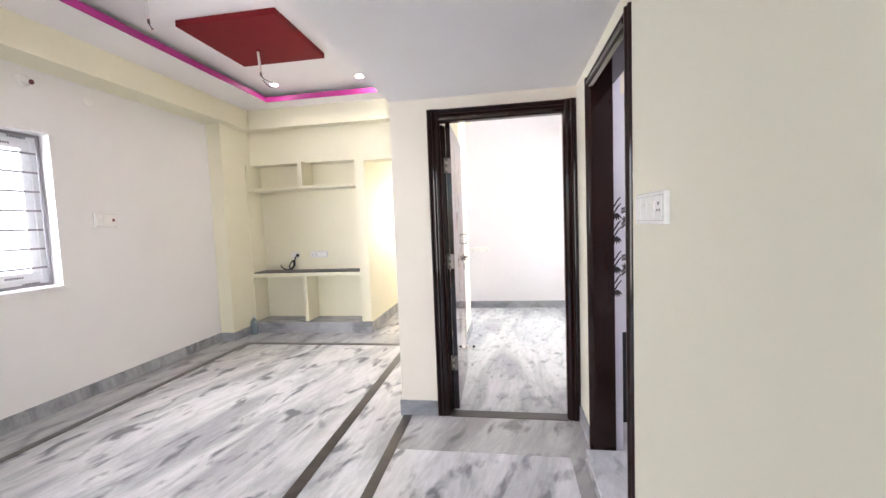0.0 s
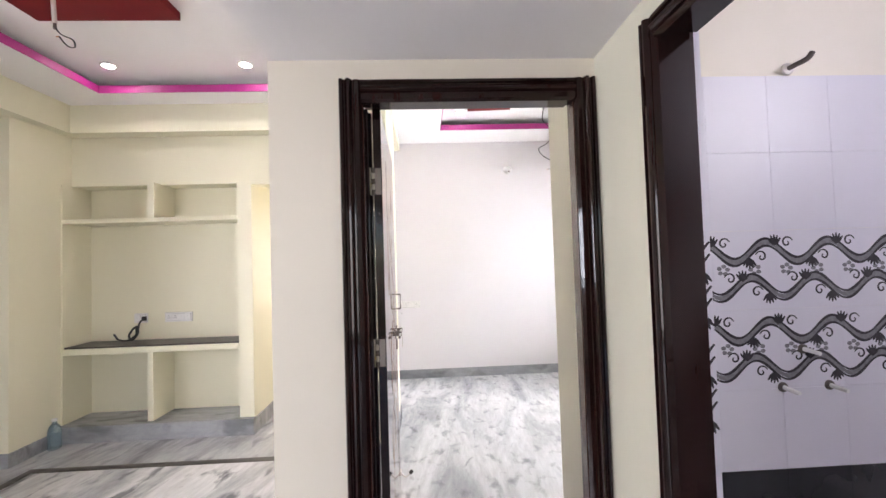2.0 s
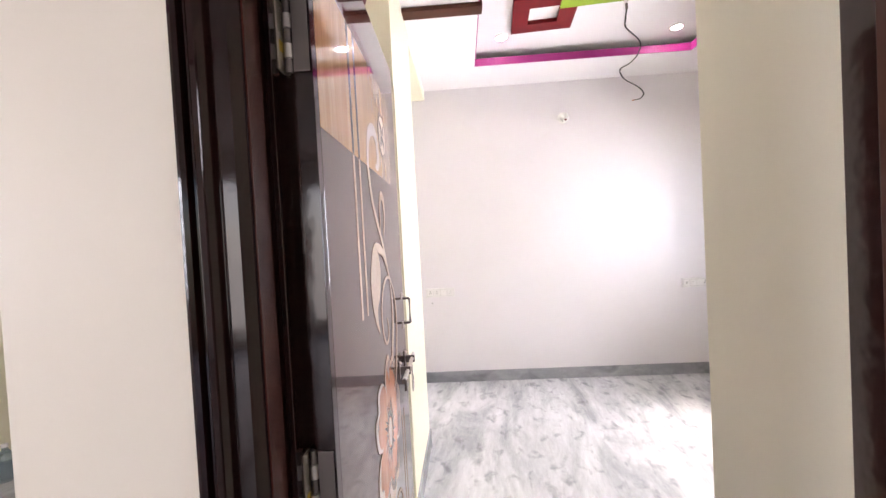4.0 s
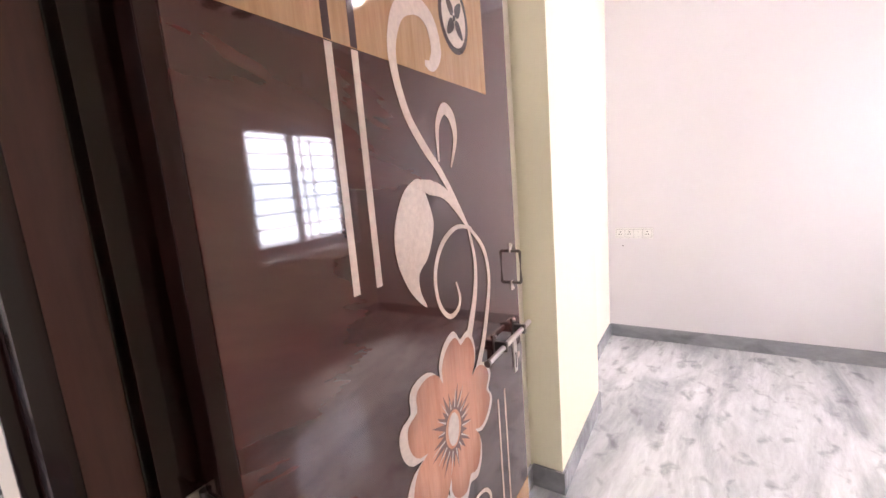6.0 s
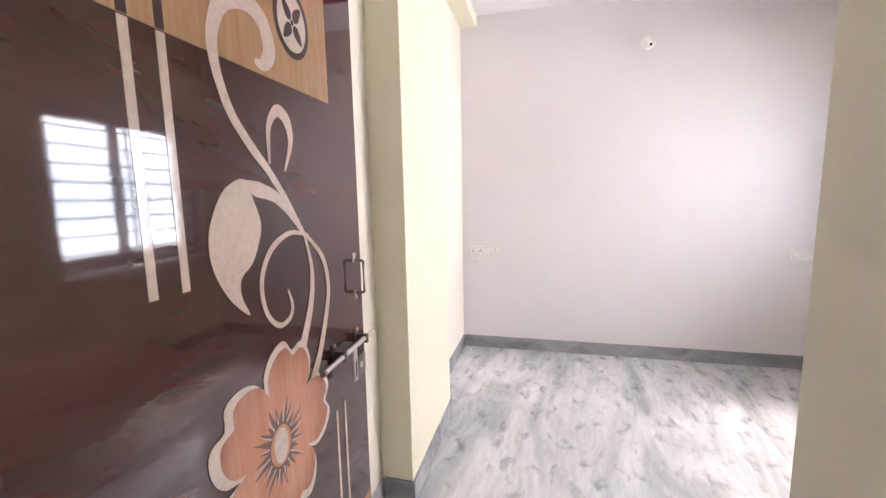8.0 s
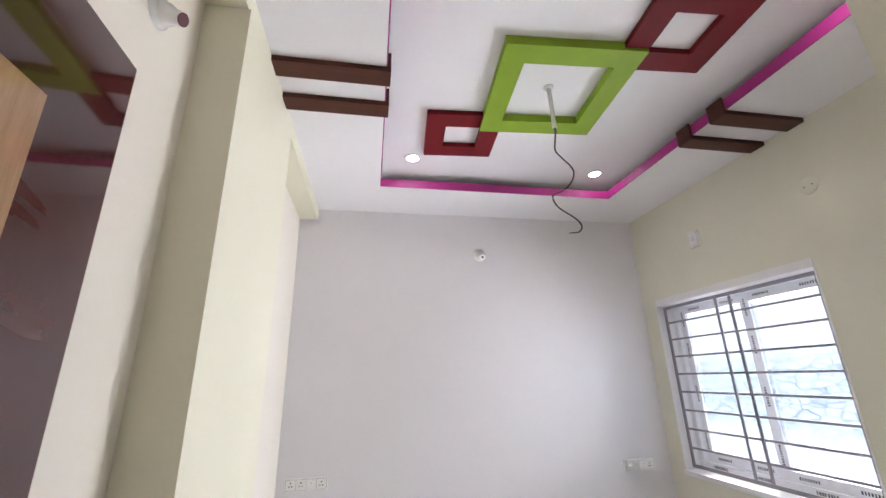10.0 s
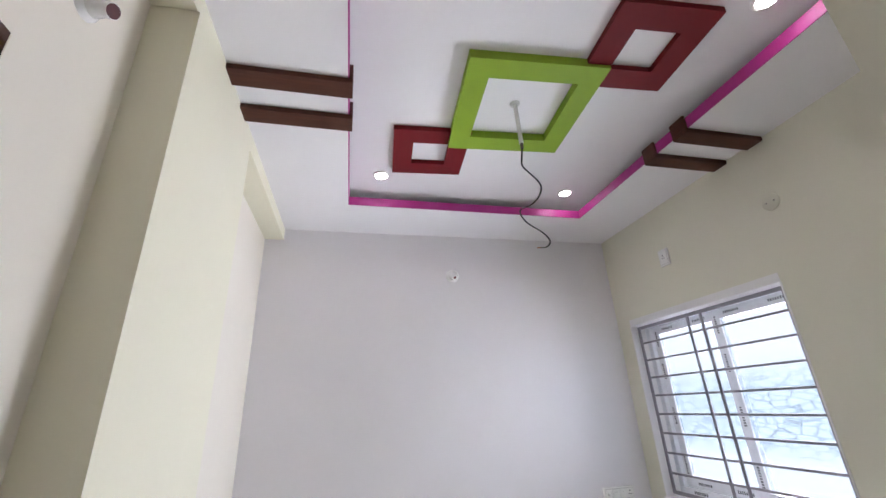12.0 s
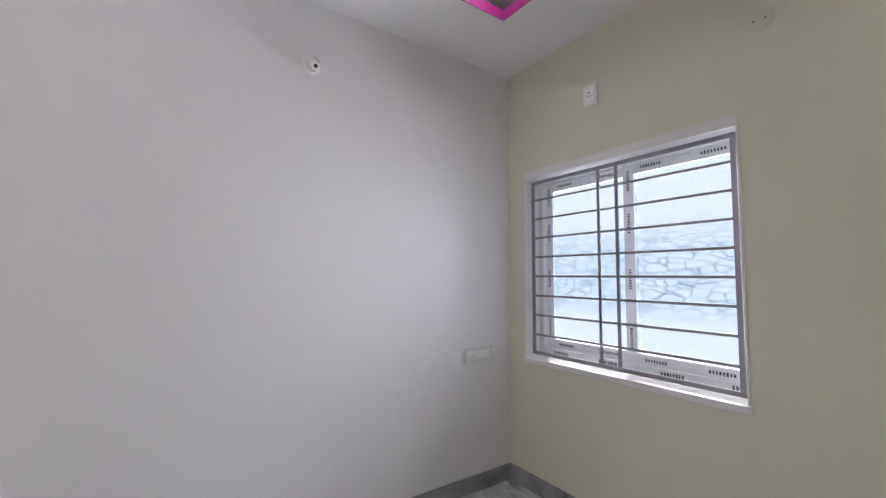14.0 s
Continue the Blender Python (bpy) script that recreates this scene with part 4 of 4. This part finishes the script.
def wall_plate(m, w, h, kinds, label):
    """A switch plate on a wall: local x along it, z up, room towards -y. kinds: s socket, k switch, d dimmer, b blank, e edge."""
    t = thing("switch_plate", m @ Matrix.Diagonal((1, 1.7, 1, 1)), label, "switch plate", "wall switch plates")
    part("frame", box(B(), -w / 2, w / 2, -0.010, 0, -h / 2, h / 2, 0.003), M_PLASTIC, t)
    # shade of the gap round the modules, put in as a grey strip
    part("gap", box(B(), -w / 2 + 0.009, w / 2 - 0.009, -0.0104, -0.009, -h / 2 + 0.011, h / 2 - 0.011), M_GAP, t, "grey strip drawn as the shadow gap round the modules")
    n = len(kinds)
    cell = (w - 0.02) / n
    for i, k in enumerate(kinds):
        cx = -w / 2 + 0.01 + cell * (i + 0.5)
        f = 0.0115 if k != "k" else 0.014
        mod = part("socket" if k == "s" else "switch" if k == "k" else "module", box(B(), cx - cell / 2 + 0.0008, cx + cell / 2 - 0.0008, -f, -0.009, -h / 2 + 0.0125, h / 2 - 0.0125, 0.0015), M_PLASTIC, t)
        if k == "s":
            for dx, dz, r in ((0, 0.013, 0.0048), (-0.009, -0.007, 0.0040), (0.009, -0.007, 0.0040)):
                part("pin_hole", rod(B(), (cx + dx, -f - 0.0006, dz), (cx + dx, -f + 0.002, dz), r, 10), M_SOCKET_DARK, mod)
        if k == "k":
            part("switch_line", box(B(), cx - 0.004, cx + 0.004, -f - 0.0005, -f, 0.010, 0.0115), M_SOCKET_DARK, mod)
        if k == "d":
            part("knob", rod(B(), (cx, -f - 0.012, 0), (cx, -f, 0), 0.011, 16), M_PLASTIC, mod)
    return t


wall_plate(pose(-0.432, BACK, 0.905), 0.285, 0.088, "ssks", "white switch plate with three sockets")
wall_plate(pose(2.043, BACK, 0.890), 0.25, 0.088, "dkks", "white switch plate with regulator and socket")
wall_plate(pose(RIGHT, 5.54, 2.508, 0, 0, -90), 0.092, 0.125, "s", "white single socket above the window")
wall_plate(pose(0.445, 1.362, 1.368, 0, 0, -90), 0.248, 0.098, "kkks", "white switch plate beside bathroom door")
wall_plate(pose(LW, 3.07, 1.482, 0, 0, 90), 0.21, 0.13, "kks", "white switch plate on hall wall")
part("indicator", box(B(), 0.055, 0.075, -0.0125, -0.011, -0.012, 0.012), M_RED, bpy.data.objects["switch_plate.004"], "small red indicator")
wall_plate(pose(-2.86, KIT + 0.30, 0.985), 0.115, 0.088, "ks", "white socket plate above kitchen counter")
wall_plate(pose(-2.52, KIT + 0.30, 0.985), 0.245, 0.088, "sskk", "white switch plate above kitchen counter")

cover = thing("round_cover", pose(RIGHT, 4.70, 2.53, 0, -90, 0), "round white blank cover on bedroom wall", "cover plate")
part("disc", lathe(B(), [(0.05, 0), (0.049, 0.004), (0.045, 0.006)], Matrix.Identity(4), 28), M_GREEN_CREAM, cover, soft=True)
for dy in (-0.022, 0.022):
    part("screw", rod(B(), (0, dy, 0.005), (0, dy, 0.0075), 0.004, 10), M_DARK_STEEL, cover)
plate_c = thing("round_cover", pose(LW, 3.02, 2.50, 0, 90, 0), "small white blank cover on hall wall", "cover plate")
part("disc", lathe(B(), [(0.045, 0), (0.044, 0.005), (0.038, 0.008)], Matrix.Identity(4), 24), M_PLASTIC, plate_c, soft=True)

hole = thing("plug_hole", pose(-0.518, BACK, 0.80), "small grey plugged drill hole in bedroom wall", "wall plug")
part("plug", lathe(B(), [(0.007, -0.001), (0.007, 0.001), (0.003, 0.002)], pose(0, 0, 0, 90), 12), M_GAP, hole)

# ---- kitchen ----
counter = thing("kitchen_counter", pose(-2.58, KIT, 0), "cream masonry counter with black granite top", "counter")
part("slab", box(B(), -0.729, 0.734, -0.005, 0.298, 0.722, 0.772, 0.003), M_YELLOW, counter, "cream painted slab")
part("granite_top", box(B(), -0.729, 0.734, 0.012, 0.298, 0.772, 0.786, 0.002), M_STRIP, counter, "black granite top")
part("divider", box(B(), -0.035, 0.012, 0.0, 0.298, 0.140, 0.721, 0.003), M_YELLOW, counter)
shelf = thing("kitchen_shelf", pose(-2.58, KIT, 1.845), "cream painted masonry shelf with divider", "shelf")
part("board", box(B(), -0.729, 0.734, -0.006, 0.298, 0, 0.035, 0.003), M_YELLOW, shelf)
part("divider", box(B(), -0.028, 0.030, 0.0, 0.298, 0.036, 0.344, 0.003), M_YELLOW, shelf)

cable = thing("power_cable", pose(-2.93, KIT + 0.27, 0.79), "black coiled cable plugged beside counter", "cable")
part("cord", tube(B(), smooth_path([(0.10, 0.02, 0.19), (0.085, -0.02, 0.16), (0.075, -0.03, 0.10), (0.05, -0.04, 0.03), (0.0, -0.06, 0.006), (-0.06, -0.08, 0.02), (-0.10, -0.08, 0.07)], 6), 0.008), M_WIRE, cable)
part("coil", tube(B(), smooth_path([(0.06, -0.03, 0.13), (0.09, -0.05, 0.07), (0.05, -0.07, 0.01), (0.01, -0.05, 0.05), (0.05, -0.03, 0.12), (0.08, -0.06, 0.06), (0.03, -0.07, 0.012)], 6), 0.009), M_WIRE, cable)
part("plug", box(B(), 0.085, 0.125, 0.0, 0.026, 0.17, 0.21, 0.004), M_WIRE, cable)

bottle = thing("plastic_bottle", pose(-3.262, 4.70, 0) @ Matrix.Scale(1.2, 4), "pale blue plastic bottle on hall floor", "bottle")
part("body", lathe(B(), [(0.03, 0.0), (0.037, 0.006), (0.037, 0.05), (0.034, 0.06), (0.037, 0.07), (0.037, 0.12), (0.030, 0.15), (0.014, 0.172), (0.013, 0.185)], Matrix.Identity(4), 20), M_BOTTLE, bottle, soft=True)
part("cap", lathe(B(), [(0.0155, 0.186), (0.0155, 0.202), (0.013, 0.204)], Matrix.Identity(4), 16), M_PLASTIC, bottle)

# ---- bathroom ----


def tap_stub(x, z, label):
    t = thing("wall_tap", pose(x, DOOR_Y0, z), label, "tap stub", "bathroom taps")
    part("flange", lathe(B(), [(0.019, -0.001), (0.018, 0.005), (0.011, 0.008)], pose(0, 0, 0, 90), 18), M_DARK_STEEL, t, soft=True)
    part("stub", rod(B(), (0, -0.006, 0), (0.008, -0.062, -0.006), 0.0085, 14, 0.0075), M_PLASTIC, t, soft=True)


tap_stub(1.118, 0.905, "white plugged tap stub on bathroom tiles")
tap_stub(1.303, 0.905, "white plugged tap stub on bathroom tiles")
tap_stub(1.205, 1.045, "white plugged tap stub between floral tiles")
shower = thing("shower_arm", pose(1.21, DOOR_Y0, 2.125), "short chrome shower pipe above tiles", "shower pipe")
part("flange", lathe(B(), [(0.024, -0.001), (0.022, 0.006), (0.012, 0.010)], pose(0, 0, 0, 90), 18), M_STEEL, shower, soft=True)
part("pipe", tube(B(), smooth_path([(0, -0.006, 0), (0, -0.04, 0.0), (0.02, -0.065, 0.01), (0.03, -0.075, 0.03)], 5), 0.010), M_DARK_STEEL, shower, soft=True)

# tiles of the far wall and of the door reveal, with grooves between
grout = bpy.data.objects["wall_bath_far"]
TW, TH, GAP = 0.25, 0.30, 0.0014


def tile_mesh(name, w, mat):
    me = bpy.data.meshes.new(name)
    bm = box(B(), GAP / 2, w - GAP / 2, -0.008, 0.0, GAP / 2, TH - GAP / 2)
    bm.to_mesh(me)
    bm.free()
    me.materials.append(mat)
    return me


def ribbon_row(w, base, shift, side):
    """The middle line of one waving ribbon across a tile."""
    return [(w * k / 16, base + side + 0.037 * math.cos(2 * math.pi * (k / 16 - shift))) for k in range(17)]


def curl(bm, cx, cz, r, s, y):
    stroke(bm, [(cx + s * r * (1 - k / 11) * math.cos(0.3 + k * 0.72), cz + r * (1 - k / 11) * math.sin(0.3 + k * 0.72)) for k in range(11)], [0.004, 0.007, 0.006, 0.004], y, 3)


def fan(bm, cx, cz, s, y):
    for q in range(5):
        a = radians(90 * s + (q - 2) * 23)
        c, d = math.cos(a), math.sin(a)
        stroke(bm, [(cx, cz), (cx + 0.018 * c, cz + 0.020 * d), (cx + 0.036 * c, cz + 0.042 * d)], [0.004, 0.012, 0.004], y, 3)


def motif(bm, w, y):
    """The printed scrolls of one decorated tile: two waving ribbons with curls and leaf fans, the lower one mirrored."""
    for base, shift, s in ((0.218, 0.85, 1), (0.084, 0.60, -1)):
        for side in (0.014, -0.014):
            stroke(bm, ribbon_row(w, base, shift, side), [0.006, 0.011, 0.006, 0.011, 0.006], y, 3)
        fan(bm, (shift + s * 0.14) * w, base + 0.024, 1, y)
        curl(bm, (shift + s * 0.34) * w, base + 0.034, 0.024, s, y)
        fan(bm, (shift - s * 0.27) * w, base - 0.022, -1, y)
        curl(bm, (shift - s * 0.08) * w, base - 0.018, 0.024, -s, y)


def motif_fill(bm, w, y):
    for base, shift in ((0.218, 0.85), (0.084, 0.60)):
        stroke(bm, ribbon_row(w, base, shift, 0.0), [0.014, 0.026, 0.018, 0.026, 0.014], y, 3)
    for cx in (0.16, 0.66):
        for k in range(5):
            a = 2 * math.pi * k / 5 + cx
            plate2d(bm, oval(w * cx + 0.017 * math.cos(a), 0.152 + 0.015 * math.sin(a), 0.010, 0.008, 8), y)


ME_PLAIN, ME_DARK = tile_mesh("tile", TW, M_TILE), tile_mesh("tile", TW, M_TILE_DARK)
mb = B()
motif(mb, TW, -0.0086)
ME_MOTIF = bpy.data.meshes.new("tile_print")
mb.to_mesh(ME_MOTIF)
mb.free()
ME_MOTIF.materials.append(M_TILE_PRINT)
mb = B()
motif_fill(mb, TW, -0.0084)
ME_FILL = bpy.data.meshes.new("tile_print")
mb.to_mesh(ME_FILL)
mb.free()
ME_FILL.materials.append(M_TILE_PRINT_GREY)

bath_tiles = tagged(new("trim_bath_tiles"), "lavender glazed wall tiles with dark floral bands", kind="structure")
bath_tiles.matrix_world = pose(0.62, DOOR_Y0 + 0.008, 0)
for col in range(6):
    for row in range(7):
        tl = new("tile", ME_DARK if row < 2 else ME_PLAIN)
        tl.parent = bath_tiles
        tl.matrix_basis = pose(col * TW, 0, row * TH)
        if row in (3, 4):
            for me in (ME_MOTIF, ME_FILL):
                pr = new("tile_print", me)
                pr.parent = tl
reveal = tagged(new("trim_bath_reveal"), "lavender tiled strip of bathroom doorway", kind="structure")
reveal.matrix_world = pose(0.567, 2.395, 0)
ME_NARROW = tile_mesh("tile", 0.053, M_TILE)
mb = B()
for base in (0.205, 0.075):
    for side in (0.018, -0.018):
        stroke(mb, [(0.003, base - 0.040 + side), (0.020, base - 0.012 + side), (0.034, base + 0.012 + side), (0.050, base + 0.030 + side)], [0.006, 0.009, 0.006], -0.0086, 4)
    fan(mb, 0.026, base - 0.040, -1, -0.0086)
ME_SLIVER = bpy.data.meshes.new("tile_print")
mb.to_mesh(ME_SLIVER)
mb.free()
ME_SLIVER.materials.append(M_TILE_PRINT)
for row in range(7):
    tl = new("tile", ME_NARROW)
    tl.parent = reveal
    tl.matrix_basis = pose(0, 0, row * TH)
    if row in (3, 4):
        tagged(new("tile_print", ME_SLIVER)).parent = tl
